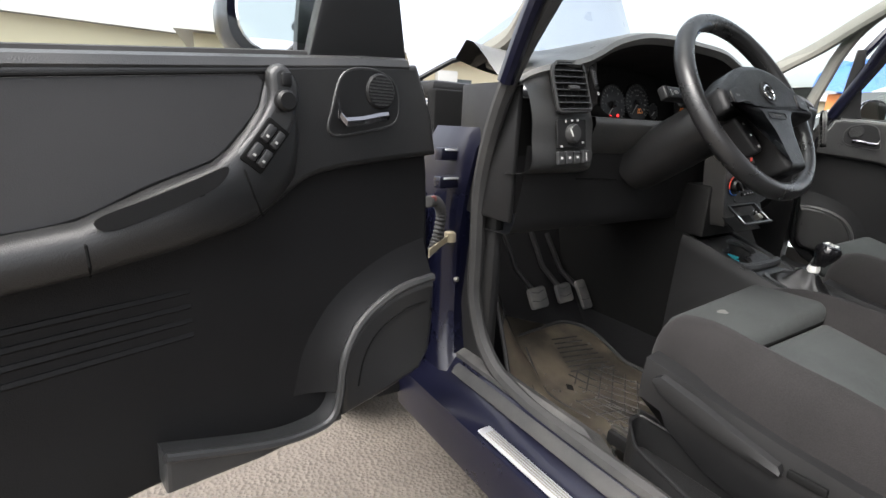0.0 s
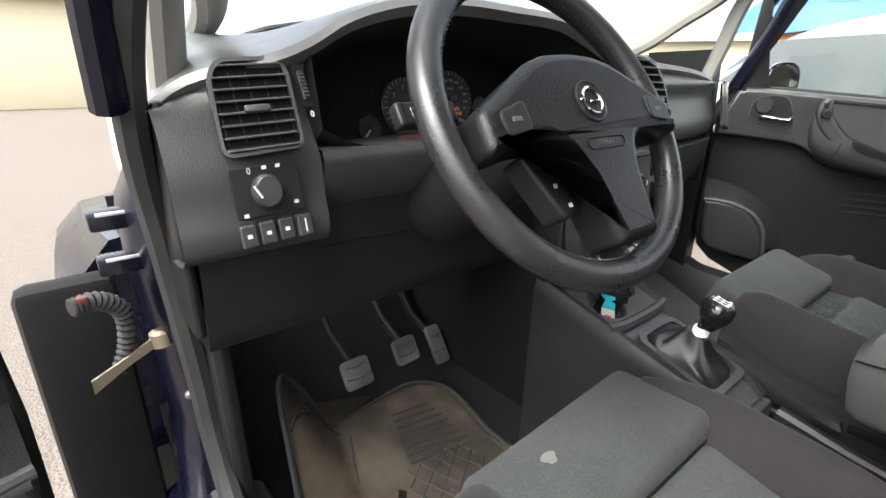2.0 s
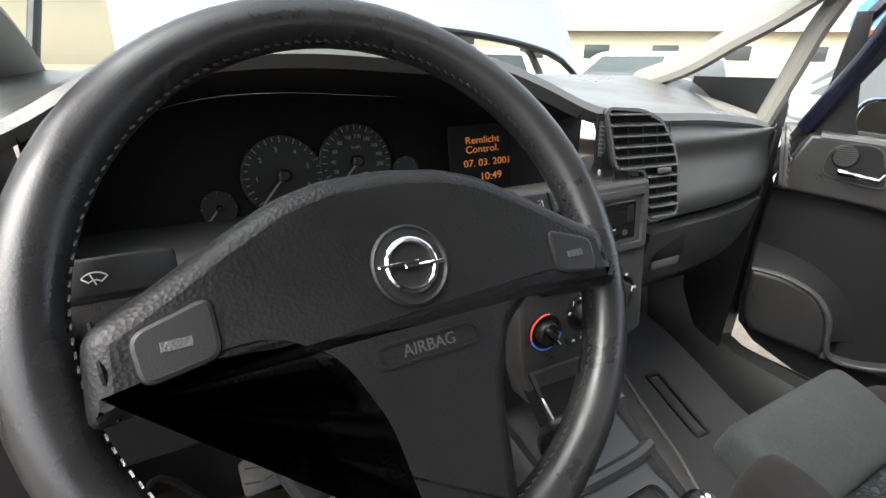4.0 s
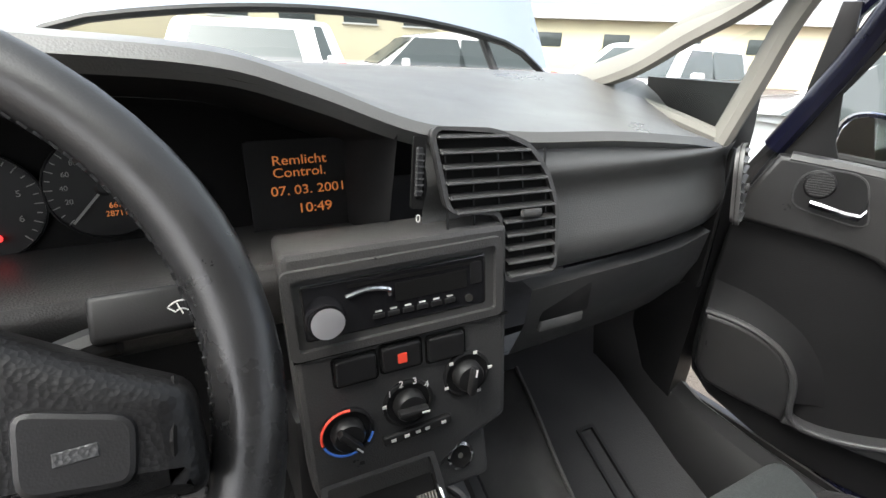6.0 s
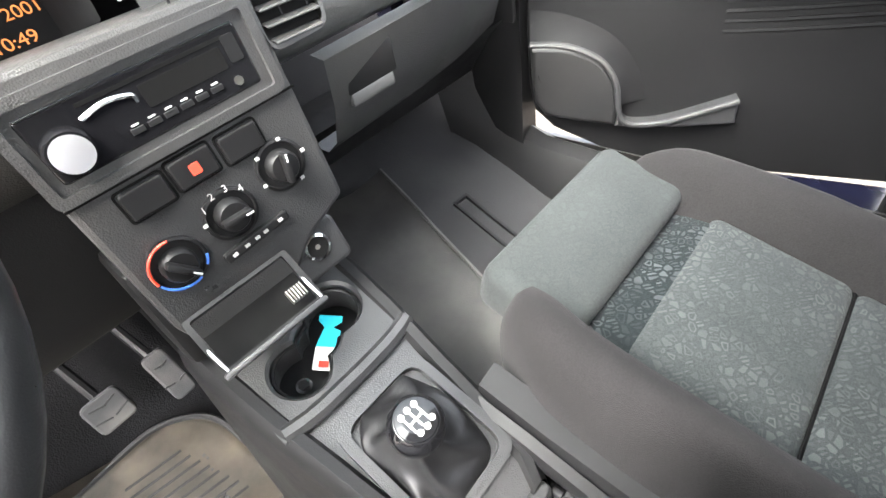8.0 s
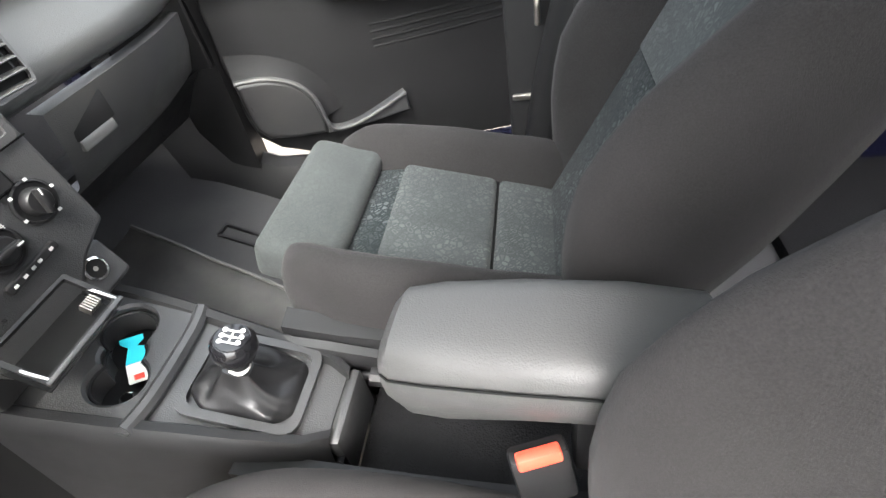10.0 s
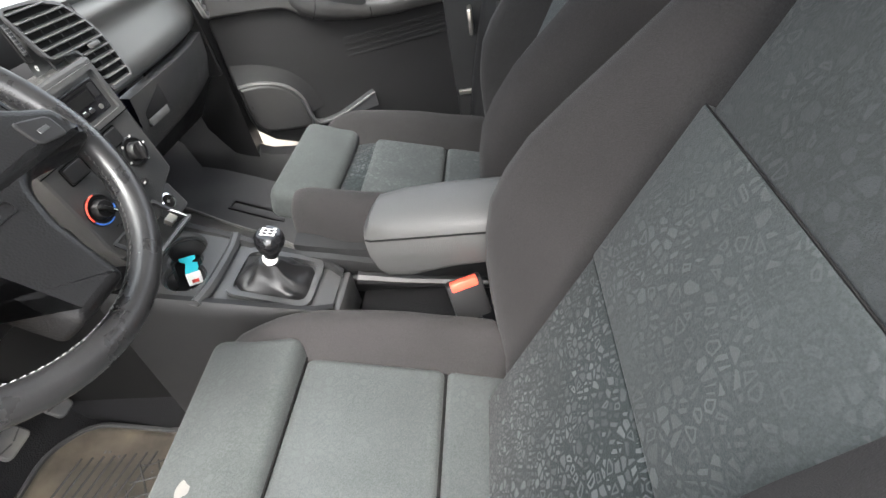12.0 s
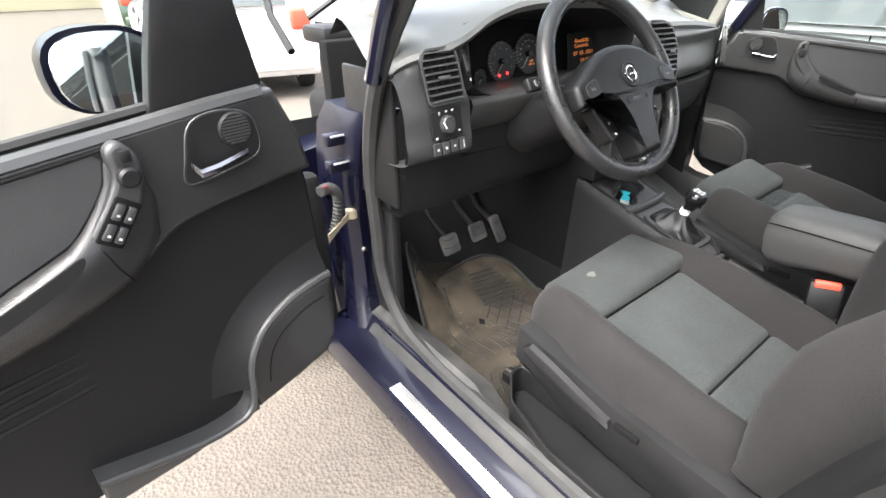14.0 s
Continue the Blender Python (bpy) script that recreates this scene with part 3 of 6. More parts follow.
# same plastic as the fascia, its base colour raised for glare
M_PADTOP = material("grained dash pad plastic with glare", (0.055, 0.056, 0.055), 0.34, spec=0.75, grain=0.3, grain_size=0.0018, blotch=0.15, blotch_size=0.15, dust=0.15, dust_colour=(0.11, 0.108, 0.10))
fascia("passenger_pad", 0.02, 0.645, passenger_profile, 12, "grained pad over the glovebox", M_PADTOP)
glove = part("glovebox_door", loft([[Vector((x, y + (curve_at(LIPY, x) - 0.225), z)) for y, z in ((0.240, 0.858), (0.217, 0.854), (0.225, 0.80), (0.248, 0.745), (0.275, 0.725), (0.31, 0.725))] for x in (0.165, 0.28, 0.37, 0.46, 0.575)], closed=False, caps=False), M_DASH, dash, "closed glovebox door")
part("glovebox_latch", rbox((0.228, 0.282, 0.793), (0.072, 0.026, 0.018), 0.004, m=Matrix.Identity(4)), M_TOP, glove, "grey pull latch")
part("glovebox_recess", rbox((0.230, 0.275, 0.822), (0.082, 0.012, 0.044), 0.003), M_BLACK, glove)
part("under_glovebox", loft([[Vector((x, y, z)) for y, z in ((0.37, 0.728), (0.40, 0.70), (0.46, 0.62), (0.80, 0.60))] for x in (0.12, 0.63)], closed=False, caps=False), M_BLACK, dash)
part("dash_end", rbox((-0.722, 0.44, 0.84), (0.014, 0.20, 0.29), 0.006), M_BLACK, dash)
part("dash_end", rbox((0.645, 0.46, 0.85), (0.012, 0.22, 0.26), 0.005), M_BLACK, dash)

clip = thing('seal_clip', 'pale plastic clip on the dashboard end', 'clip')
part('strip', rbox((-0.714, 0.424, 0.82), (0.02, 0.010, 0.06), 0.003), M_CLIP, clip)
# instrument binnacle
top = [(-0.56 + 0.555 * i / 20) for i in range(21)]
front, back = [], []
for x in top:
    front.append(Vector((x, curve_at(LIPY, x) + 0.006, curve_at(LIP, x) - 0.014)))
    back.append(Vector((-0.28 + (x + 0.28) * 0.95, 0.450, curve_at(LIP, x) - 0.050)))
for x in reversed(top):
    zb = 0.924 + 0.03 * max(0, (-0.49 - x) / 0.075) ** 2 + 0.03 * max(0, (x + 0.035) / 0.03) ** 2
    front.append(Vector((x, 0.286, zb)))
    back.append(Vector((-0.28 + (x + 0.28) * 0.95, 0.415, 0.900)))
part("binnacle", loft([front, [a.lerp(b, 0.12) + Vector((0, 0, -0.004)) for a, b in zip(front, back)], back], caps=False), M_LINING, dash, "black instrument hood lining")
cluster = thing("instrument_cluster", "round dials with white figures and lit red lamps", "instrument cluster")
b = bmesh.new()
b.faces.new([b.verts.new(p + Vector((0, -0.002, 0))) for p in back])
part("dial_plate", b, M_DARK, cluster)


def dial(x, z, r, marks, label):
    m = frame_from((x, 0.418 + (z - 0.93) * 0.2, z), (1, 0, 0), (0, 0.2, 1))
    d = part("dial", lathe([(r, 0), (r, 0.002), (r * 0.97, 0.003), (r * 0.96, 0.001)], m, 32), M_BLACK, cluster, label)
    bm = bmesh.new()
    for k in range(marks + 1):
        a = radians(225 - 270 * k / marks)
        t = m @ Matrix.Translation((math.cos(a) * r * 0.88, math.sin(a) * r * 0.88, 0.004)) @ Matrix.Rotation(a, 4, "Z")
        rbox((0, 0, 0), (r * (0.14 if k % 2 == 0 else 0.08), 0.0009, 0.0006), 0, m=t, bm=bm)
    part("scale", bm, M_FIGURE, d)
    a = radians(228)
    bm = rbox((r * 0.42, 0, 0.007), (r * 0.9, 0.0022, 0.0008), 0, m=m @ Matrix.Rotation(a, 4, "Z"))
    part("needle", bm, M_FIGURE, d)
    part("needle_cap", lathe([(r * 0.16, 0.004), (r * 0.16, 0.01), (r * 0.1, 0.012)], m, 16), M_BLACK, d)
    return m, d


m_rpm, d_rpm = dial(-0.340, 0.962, 0.050, 24, "rev counter with white scale")
for k in range(1, 7):
    a = radians(225 - 270 * k / 6.5)
    letters(str(k), 0.0085, m_rpm @ Matrix.Translation((math.cos(a) * 0.032, math.sin(a) * 0.032, 0.004)), M_FIGURE, d_rpm)
m_spd, d_spd = dial(-0.244, 0.972, 0.050, 24, "speedometer with white figures")
for k in range(1, 12):
    a = radians(225 - 270 * k / 11.5)
    letters(str(20 * k), 0.0066, m_spd @ Matrix.Translation((math.cos(a) * 0.032, math.sin(a) * 0.032, 0.004)), M_FIGURE, d_spd)
letters("km/h", 0.006, m_spd @ Matrix.Translation((0, 0.018, 0.004)), M_FIGURE, d_spd)
for row, text in ((-0.018, "6672"), (-0.026, "287110")):
    letters(text, 0.0075, m_spd @ Matrix.Translation((0.008, row, 0.004)), M_ORANGE, d_spd)
dial(-0.418, 0.932, 0.021, 6, "small fuel gauge")
dial(-0.174, 0.954, 0.021, 6, "small temperature gauge")
for x, z in ((-0.358, 0.932), (-0.330, 0.935)):
    part("warning_lamp", lathe([(0.0035, 0), (0.0035, 0.002)], frame_from((x, 0.413, z), (1, 0, 0), (0, 0.2, 1)), 12), M_LAMP, cluster, "lit red warning lamp")

display = thing("info_display", "dark trip display with orange dot letters", "display")
m_dis = frame_from((-0.056, 0.395, 0.966), (1, -0.05, 0.03), (0, 0.15, 1))
part("screen", prism(rect(-0.062, -0.05, 0.062, 0.05, 0.006), 0.003, m_dis, 0.001), M_LINING, display)
for text, dx, dy, size in (("Remlicht", -0.007, 0.037, 0.016), ("Control.", -0.008, 0.023, 0.016), ("07. 03. 2001", 0.0, 0.002, 0.016), ("10:49", 0.004, -0.020, 0.017)):
    letters(text, size * 0.92, m_dis @ Matrix.Translation((dx, dy * 0.92 - 0.006, 0.0036)) @ Matrix.Diagonal((1.1, 0.95, 1, 1)), M_ORANGE, display)


# ---- vents ----
def vent(name, outline, m, slats, label, lean=0.25):
    """An air vent: rim, dark throat, level slats, upright blades and a tab."""
    v = thing(name, label, "air vent", "dashboard air vents")
    part("throat", prism(outline, 0.002, m @ Matrix.Translation((0, 0, 0.001))), M_DARK, v)
    part("rim", ring_plate(outline, shrink(outline, 0.005), 0.008, m), M_DASH, v)
    ys = [p[1] for p in outline]
    lo, hi = min(ys), max(ys)
    edges = list(zip(outline, outline[1:] + outline[:1]))

    def span(y):
        xx = sorted(a[0] + (b[0] - a[0]) * (y - a[1]) / (b[1] - a[1]) for a, b in edges if (a[1] - y) * (b[1] - y) < 0)
        return (xx[0] + 0.005, xx[-1] - 0.005) if len(xx) >= 2 else None

    for k in range(slats):
        y = lo + (hi - lo) * (k + 0.6) / (slats + 0.2)
        s = span(y)
        if s and s[1] - s[0] > 0.015:
            part("slat", rbox((0, 0, 0), (s[1] - s[0], 0.012, 0.0024), 0.001, 1, m @ Matrix.Translation(((s[0] + s[1]) / 2, y, 0.006)) @ Matrix.Rotation(radians(-66), 4, "X")), M_DASH, v)
    x0, x1 = min(p[0] for p in outline), max(p[0] for p in outline)
    for k in range(5):
        x = x0 + (x1 - x0) * (k + 0.5) / 5
        part("blade", rbox((x, (lo + hi) / 2, 0.003), (0.0016, (hi - lo) * 0.72, 0.002), 0, 1, m), M_BLACK, v)
    y = lo + (hi - lo) * 0.45
    s = span(y)
    part("tab", rbox(((s[0] + s[1]) / 2, y, 0.013), ((s[1] - s[0]) * 0.35, 0.008, 0.006), 0.002, 2, m), M_DASH, v)
    return v


m_lv = frame_from((-0.636, 0.298, 0.977), (1, -0.08, 0.05), (0, 0.42, 1))
vent("side_vent", rounded([(-0.045, -0.056), (0.044, -0.054), (0.048, 0.035), (0.042, 0.054), (-0.028, 0.054), (-0.042, 0.032)], 0.012), m_lv, 8, "grey plastic side air vent with level slats")
m_cv = frame_from((0.088, 0.241, 0.965), (1, 0.0, -0.02), (0, 0.22, 1))
vent("centre_vent", rounded([(-0.058, 0.004), (-0.072, 0.082), (-0.005, 0.080), (0.038, 0.066), (0.062, 0.036), (0.074, 0.0), (0.070, -0.068), (0.004, -0.072), (0.0, -0.002)], 0.012), m_cv, 11, "tall double centre air vent with level slats")
m_rv = frame_from((0.590, 0.302, 0.934), (0.9, 0.45, -0.02), (0, 0.18, 1))
vent("side_vent", rounded([(-0.04, -0.058), (0.04, -0.058), (0.05, 0.03), (0.02, 0.065), (-0.03, 0.062), (-0.045, 0.03)], 0.014), m_rv, 8, "grey plastic side air vent beside the passenger door")

# ---- light switch ----
m_ls = frame_from((-0.638, 0.274, 0.869), (1, -0.03, 0.05), (0, 0.12, 1)) @ Matrix.Diagonal((0.86, 1.0, 1, 1))
lsw = thing("light_switch", "black rotary headlight switch with white symbols", "switch")
part("plate", prism(rect(-0.045, -0.010, 0.045, 0.046, 0.004), 0.004, m_ls, 0.001), M_BLACK, lsw)
part("knob", lathe([(0.019, 0.004), (0.019, 0.014), (0.016, 0.018)], m_ls @ Matrix.Translation((-0.003, 0.018, 0)), 24), M_DASH, lsw)
part("pointer", rbox((-0.006, 0.025, 0.019), (0.003, 0.016, 0.003), 0.001, 1, m_ls @ Matrix.Rotation(0.5, 4, "Z")), M_WHITE, lsw)
letters("0", 0.010, m_ls @ Matrix.Translation((-0.02, 0.042, 0.0045)), M_WHITE, lsw)
for x, y in ((0.0, 0.044), (0.018, 0.044), (-0.034, -0.006), (0.034, 0.0)):
    part("symbol", rbox((x, y, 0.0045), (0.006, 0.004, 0.0006), 0, 1, m_ls), M_WHITE, lsw)
for k in range(4):
    w = part("key", prism(rect(-0.047 + k * 0.025, -0.042, -0.026 + k * 0.025, -0.016, 0.003), 0.007 + 0.003 * (k == 3), m_ls, 0.002), M_DASH, lsw)
    part("symbol", rbox((-0.0365 + k * 0.025, -0.029, 0.0075 + 0.003 * (k == 3)), (0.006 if k != 3 else 0.002, 0.0045 if k != 3 else 0.016, 0.0006), 0, 1, m_ls), M_WHITE, w)


def thumb_wheel(m, h):
    """A narrow slot with a ribbed wheel and its zero mark."""
    w = thing("thumb_wheel", "black ribbed thumb wheel beside an air vent", "thumb wheel", "vent thumb wheels")
    part("slot", prism(rect(-0.006, -h / 2, 0.006, h / 2, 0.003), 0.003, m), M_DARK, w)
    part("wheel", rbox((0, 0, 0.003), (0.007, h * 0.7, 0.004), 0.0015, 1, m), M_BLACK, w)
    for k in range(7):
        part("ridge", rbox((0, (k - 3) * h * 0.085, 0.0055), (0.007, 0.0015, 0.0012), 0, 1, m), M_DASH, w)
    letters("0", 0.010, m @ Matrix.Translation((0.001, -h / 2 - 0.009, 0.0035)), M_WHITE, w)


thumb_wheel(frame_from((0.003, 0.243, 1.010), (1, 0, -0.12), (0.10, 0.2, 1)), 0.062)
thumb_wheel(frame_from((-0.581, 0.286, 0.998), (1, 0, 0.05), (-0.05, 0.42, 1)), 0.050)

# ---- centre stack ----
m_st = frame_from((-0.010, 0.220, 0.810), (1, -0.07, 0.047), (0, 0.08, 1))
stack = thing("centre_stack", "dark grey centre panel with heater dials and switches", "control panel")
part("panel", prism(rounded([(-0.104, 0.148), (0.108, 0.144), (0.108, -0.075), (0.055, -0.095), (0.02, -0.125), (-0.09, -0.14), (-0.104, -0.09)], 0.008), 0.06, m_st @ Matrix.Translation((0, 0, -0.06)), 0.006), M_DASH, stack)
part("lower_block", rbox((-0.022, 0.30, 0.70), (0.19, 0.09, 0.14), 0.01), M_BLACK, stack)
part("radio_rim", ring_plate(rect(-0.106, 0.052, 0.100, 0.134, 0.008), rect(-0.098, 0.060, 0.092, 0.126, 0.004), 0.005, m_st), M_DASH, stack)
part("joint", rbox((0.002, 0.050, 0.0005), (0.212, 0.002, 0.002), 0, 1, m_st), M_DARK, stack)
for u, mark in ((-0.052, 0), (-0.008, 1), (0.038, 0)):
    v = 0.018 + (0.014 if mark else 0.012)
    part("switch_rim", ring_plate(rect(u - 0.0215, v - 0.0155, u + 0.0215, v + 0.0155, 0.005), rect(u - 0.0195, v - 0.0135, u + 0.0195, v + 0.0135, 0.004), 0.0012, m_st), M_DARK, stack)
    k = part("switch", prism(rect(u - 0.019, v - 0.013, u + 0.019, v + 0.013, 0.004), 0.005, m_st, 0.002), M_BLACK, stack, "red marked hazard switch" if mark else "")
    if mark:
        part("hazard_mark", prism(rect(u - 0.0045, v - 0.0055, u + 0.0045, v + 0.0045, 0.0012), 0.0056, m_st), M_RED, k)


def heater_knob(u, v, r, kind):
    t = m_st @ Matrix.Translation((u, v, 0))
    d = part("heater_dial", lathe([(r, 0), (r, 0.003), (r * 0.9, 0.004), (r * 0.86, 0.001)], t, 32), M_BLACK, stack, {"t": "temperature dial with a red and blue ring", "f": "fan dial with white figures", "a": "air direction dial"}[kind])
    part("turn_knob", lathe([(r * 0.62, 0.001), (r * 0.6, 0.010), (r * 0.52, 0.013)], t, 28), M_BLACK, d)
    a = {"t": -0.9, "f": -0.05, "a": 1.4}[kind]
    part("grip", rbox((0, 0, 0.016), (r * 1.15, r * 0.26, 0.010), 0.002, 2, t @ Matrix.Rotation(a, 4, "Z")), M_BLACK, d)
    part("mark", rbox((r * 0.42, 0, 0.0213), (r * 0.3, r * 0.06, 0.001), 0, 1, t @ Matrix.Rotation(a, 4, "Z")), M_WHITE, d)
    if kind == "t":
        for a0, a1, mat in ((80, 195, M_RED), (200, 290, M_BLUEP), (320, 345, M_BLUEP)):
            pts = [(math.cos(radians(a0 + (a1 - a0) * i / 10)) * r * 0.94, math.sin(radians(a0 + (a1 - a0) * i / 10)) * r * 0.94) for i in range(11)]
            part("colour_ring", tube([t @ Vector((x, y, 0.004)) for x, y in pts], 0.0014, 6), mat, d)
    else:
        for k in range(5):
            a = radians(170 - 32 * k) if kind == "f" else radians(200 - 65 * k)
            p = t @ Matrix.Translation((math.cos(a) * r * 0.98, math.sin(a) * r * 0.98, 0.0045))
            if kind == "f" and k:
                letters(str(k), 0.010, p, M_WHITE, d)
            else:
                part("symbol", rbox((0, 0, 0), (0.0042, 0.0034, 0.0006), 0, 1, p), M_WHITE, d)


heater_knob(-0.066, -0.034, 0.026, "t")
heater_knob(-0.004, -0.022, 0.026, "f")
heater_knob(0.060, -0.008, 0.026, "a")
bar = part("mode_bar", prism(rect(-0.036, -0.062, 0.038, -0.051, 0.004), 0.005, m_st @ Matrix.Rotation(0.06, 4, "Z"), 0.002), M_BLACK, stack)
for u in (-0.026, -0.012, 0.0, 0.010, 0.028):
    part("symbol", rbox((u, -0.0565, 0.0053), (0.005, 0.0032, 0.0006), 0, 1, m_st @ Matrix.Rotation(0.06, 4, "Z")), M_WHITE, bar)
lighter = thing("cigarette_lighter", "round twelve volt socket with a chrome ring", "power socket")
m_li = frame_from((0.048, 0.212, 0.699), (1, -0.07, 0.047), (0, 0.3, 1))
part("block", prism(rect(-0.032, -0.034, 0.034, 0.026, 0.01), 0.05, m_li @ Matrix.Translation((0, 0, -0.05)), 0.005), M_DASH, lighter)
part("ring", lathe([(0.0155, 0), (0.0155, 0.003), (0.0125, 0.004), (0.0122, 0.0005)], m_li, 28, caps=False), M_CHROME, lighter)
part("socket", lathe([(0.0123, 0.0022), (0.0118, 0.0008), (0.008, 0.0006), (0.004, 0.0012)], m_li, 24), M_DARK, lighter, "dark socket with a brass centre")
part("contact", lathe([(0.0035, 0.0012), (0.003, 0.0025)], m_li, 16), M_STEEL, lighter)

# ---- ashtray ----
ash = thing("ashtray", "open pull-out ashtray with chrome side bars", "ashtray")
m_as = frame_from((-0.046, 0.186, 0.706), (1, -0.07, 0.04), (0, 1.0, 0.8))
part("tray", ring_plate(rect(-0.06, -0.035, 0.056, 0.03, 0.004), rect(-0.054, -0.030, 0.05, 0.026, 0.003), 0.004, m_as), M_BLACK, ash)
part("tray_floor", prism(rect(-0.058, -0.034, 0.054, 0.029), 0.002, m_as @ Matrix.Translation((0, 0, -0.03))), M_DARK, ash)
for u in (-0.056, 0.052):
    part("side_bar", tube([m_as @ Vector(p) for p in spline([(u, 0.004, -0.002), (u - 0.001, -0.010, 0.004), (u + 0.001, -0.032, 0.003)], 5)], 0.0016, 8), M_SPUN, ash, "chrome side bar")
part("front_bar", rbox((-0.002, -0.036, 0.004), (0.118, 0.006, 0.008), 0.002, 2, m_as), M_DASH, ash)
for k in range(6):
    part("stub_rib", rbox((0.03 + k * 0.0032, -0.012, -0.006), (0.0014, 0.014, 0.012), 0, 1, m_as), M_STEEL, ash)

# ---- radio ----
radio = thing("car_radio", "gloss black single slot car radio with a silver volume knob", "radio")
m_ra = m_st @ Matrix.Translation((-0.004, 0.092, -0.012))
part("sleeve", ring_plate(rect(-0.0945, -0.033, 0.0945, 0.033, 0.003), rect(-0.0885, -0.027, 0.0885, 0.028, 0.003), 0.003, m_ra), M_BLACK, radio)
part("facia", prism(rect(-0.088, -0.0265, 0.088, 0.0275, 0.005), 0.013, m_ra, 0.003, 3), M_GLOSS, radio)
part("disc_slot", rbox((0.012, 0.0195, 0.0131), (0.12, 0.003, 0.001), 0, 1, m_ra), M_DARK, radio)
part("top_trim", rbox((0.0, 0.0265, 0.0115), (0.172, 0.0016, 0.002), 0.0005, 1, m_ra), M_CHROME, radio, "thin chrome trim line")
knob = part("volume_knob", lathe([(0.0175, 0.012), (0.0172, 0.020), (0.0155, 0.024), (0.0145, 0.024)], m_ra @ Matrix.Translation((-0.069, -0.005, 0)), 32), M_GLOSS, radio)
cap = bmesh.new()
hubv = cap.verts.new(m_ra @ Vector((-0.069, -0.005, 0.0266)))
spin = [cap.verts.new(m_ra @ Vector((-0.069 + math.cos(2 * math.pi * k / 48) * 0.0142, -0.005 + math.sin(2 * math.pi * k / 48) * 0.0142, 0.0262 + 0.0007 * math.sin(4 * math.pi * k / 48)))) for k in range(48)]
for k in range(48):
    cap.faces.new((hubv, spin[k], spin[(k + 1) % 48]))
part("knob_cap", cap, M_SPUN, knob, "spun aluminium cap")
part("button_bridge", tube([m_ra @ Vector(p) for p in spline([(-0.05, 0.010, 0.0135), (-0.03, 0.014, 0.0145), (-0.012, 0.010, 0.0135), (-0.010, 0.004, 0.0135)], 5)], 0.002, 6), M_CHROME, radio)
part("display_window", prism(rect(-0.005, -0.004, 0.066, 0.014, 0.002), 0.0006, m_ra @ Matrix.Translation((0, 0, 0.013))), M_DARK, radio)
for k in range(6):
    part("preset_key", rbox((-0.022 + k * 0.014, -0.014, 0.0136), (0.011, 0.005, 0.0016), 0.0005, 1, m_ra), M_BLACK, radio)
    part("key_print", rbox((-0.022 + k * 0.014, -0.0095, 0.0134), (0.006, 0.0014, 0.0006), 0, 1, m_ra), M_WHITE, radio)
part("side_window", prism(rect(0.070, -0.002, 0.082, 0.020, 0.002), 0.001, m_ra @ Matrix.Translation((0, 0, 0.013))), M_BLACK, radio)
part("aux_socket", lathe([(0.004, 0.013), (0.004, 0.0145), (0.0025, 0.0145)], m_ra @ Matrix.Translation((0.068, -0.016, 0)), 14), M_STEEL, radio)

# ---- steering wheel ----
m_sw = frame_from((-0.350, 0.089, 0.960), (1, 0, 0), (0, 0.53, 0.848))
wheel = thing("steering_wheel", "black leather steering wheel with three spokes", "steering wheel")
R = 0.188
ringp = [m_sw @ Vector((math.cos(2 * math.pi * k / 64) * R, math.sin(2 * math.pi * k / 64) * R, 0)) for k in range(64)]
part("rim", tube(ringp, 0.0175, 14, loop=True), M_LEATHER, wheel, "worn black leather rim")
stitch = bmesh.new()
for k in range(150):
    a = 2 * math.pi * k / 150
    t = m_sw @ Matrix.Rotation(a, 4, "Z") @ Matrix.Translation((R - 0.0176, 0, 0.004)) @ Matrix.Rotation(0.5, 4, "X")
    rbox((0, 0, 0), (0.0012, 0.0042, 0.0012), 0, m=t, bm=stitch)
part("stitching", stitch, M_DASH, wheel, "grey stitched seam")
half = [(0.0, 0.068), (0.043, 0.065), (0.075, 0.056), (0.109, 0.038), (0.150, 0.014), (0.178, 0.0), (0.180, -0.048), (0.125, -0.038), (0.095, -0.036), (0.068, -0.052), (0.050, -0.090), (0.038, -0.168)]
half = [(u * 0.926, v * 0.95) for u, v in half]
hub_poly = half + [(-u, v) for u, v in half[:0:-1]]
b = prism(rounded(hub_poly, 0.010, 4), 0.050, m_sw @ Matrix.Translation((0, 0, -0.012)), 0.013, 4)
hub = part("airbag_cover", b, M_HUB, wheel, "grained black airbag cover")
part("column_hub", lathe([(0.05, -0.07), (0.06, -0.01)], m_sw, 24), M_BLACK, wheel)
bd = part("badge", lathe([(0.025, 0.034), (0.025, 0.0395), (0.0235, 0.0405), (0.022, 0.039)], m_sw @ Matrix.Translation((0, 0.0, 0)), 40), M_BLACK, wheel, "round black badge")
part("badge_ring", tube([m_sw @ Vector((math.cos(2 * math.pi * k / 40) * 0.0155, math.sin(2 * math.pi * k / 40) * 0.0155, 0.0405)) for k in range(40)], 0.0019, 8, loop=True), M_CHROME, bd, "chrome ring")
for x0, x1, y0 in ((-0.0215, 0.005, 0.0013), (-0.005, 0.0215, -0.0013)):
    part("badge_bar", rbox(((x0 + x1) / 2, y0, 0.0415), (x1 - x0, 0.0026, 0.002), 0.0008, 1, m_sw), M_CHROME, bd, "chrome bar")
part("name_plate", ring_plate([(x, y) for x, y in rect(-0.034, -0.055, 0.034, -0.041, 0.006)], rect(-0.032, -0.0535, 0.032, -0.0425, 0.005), 0.0392, m_sw), M_HUB, wheel)
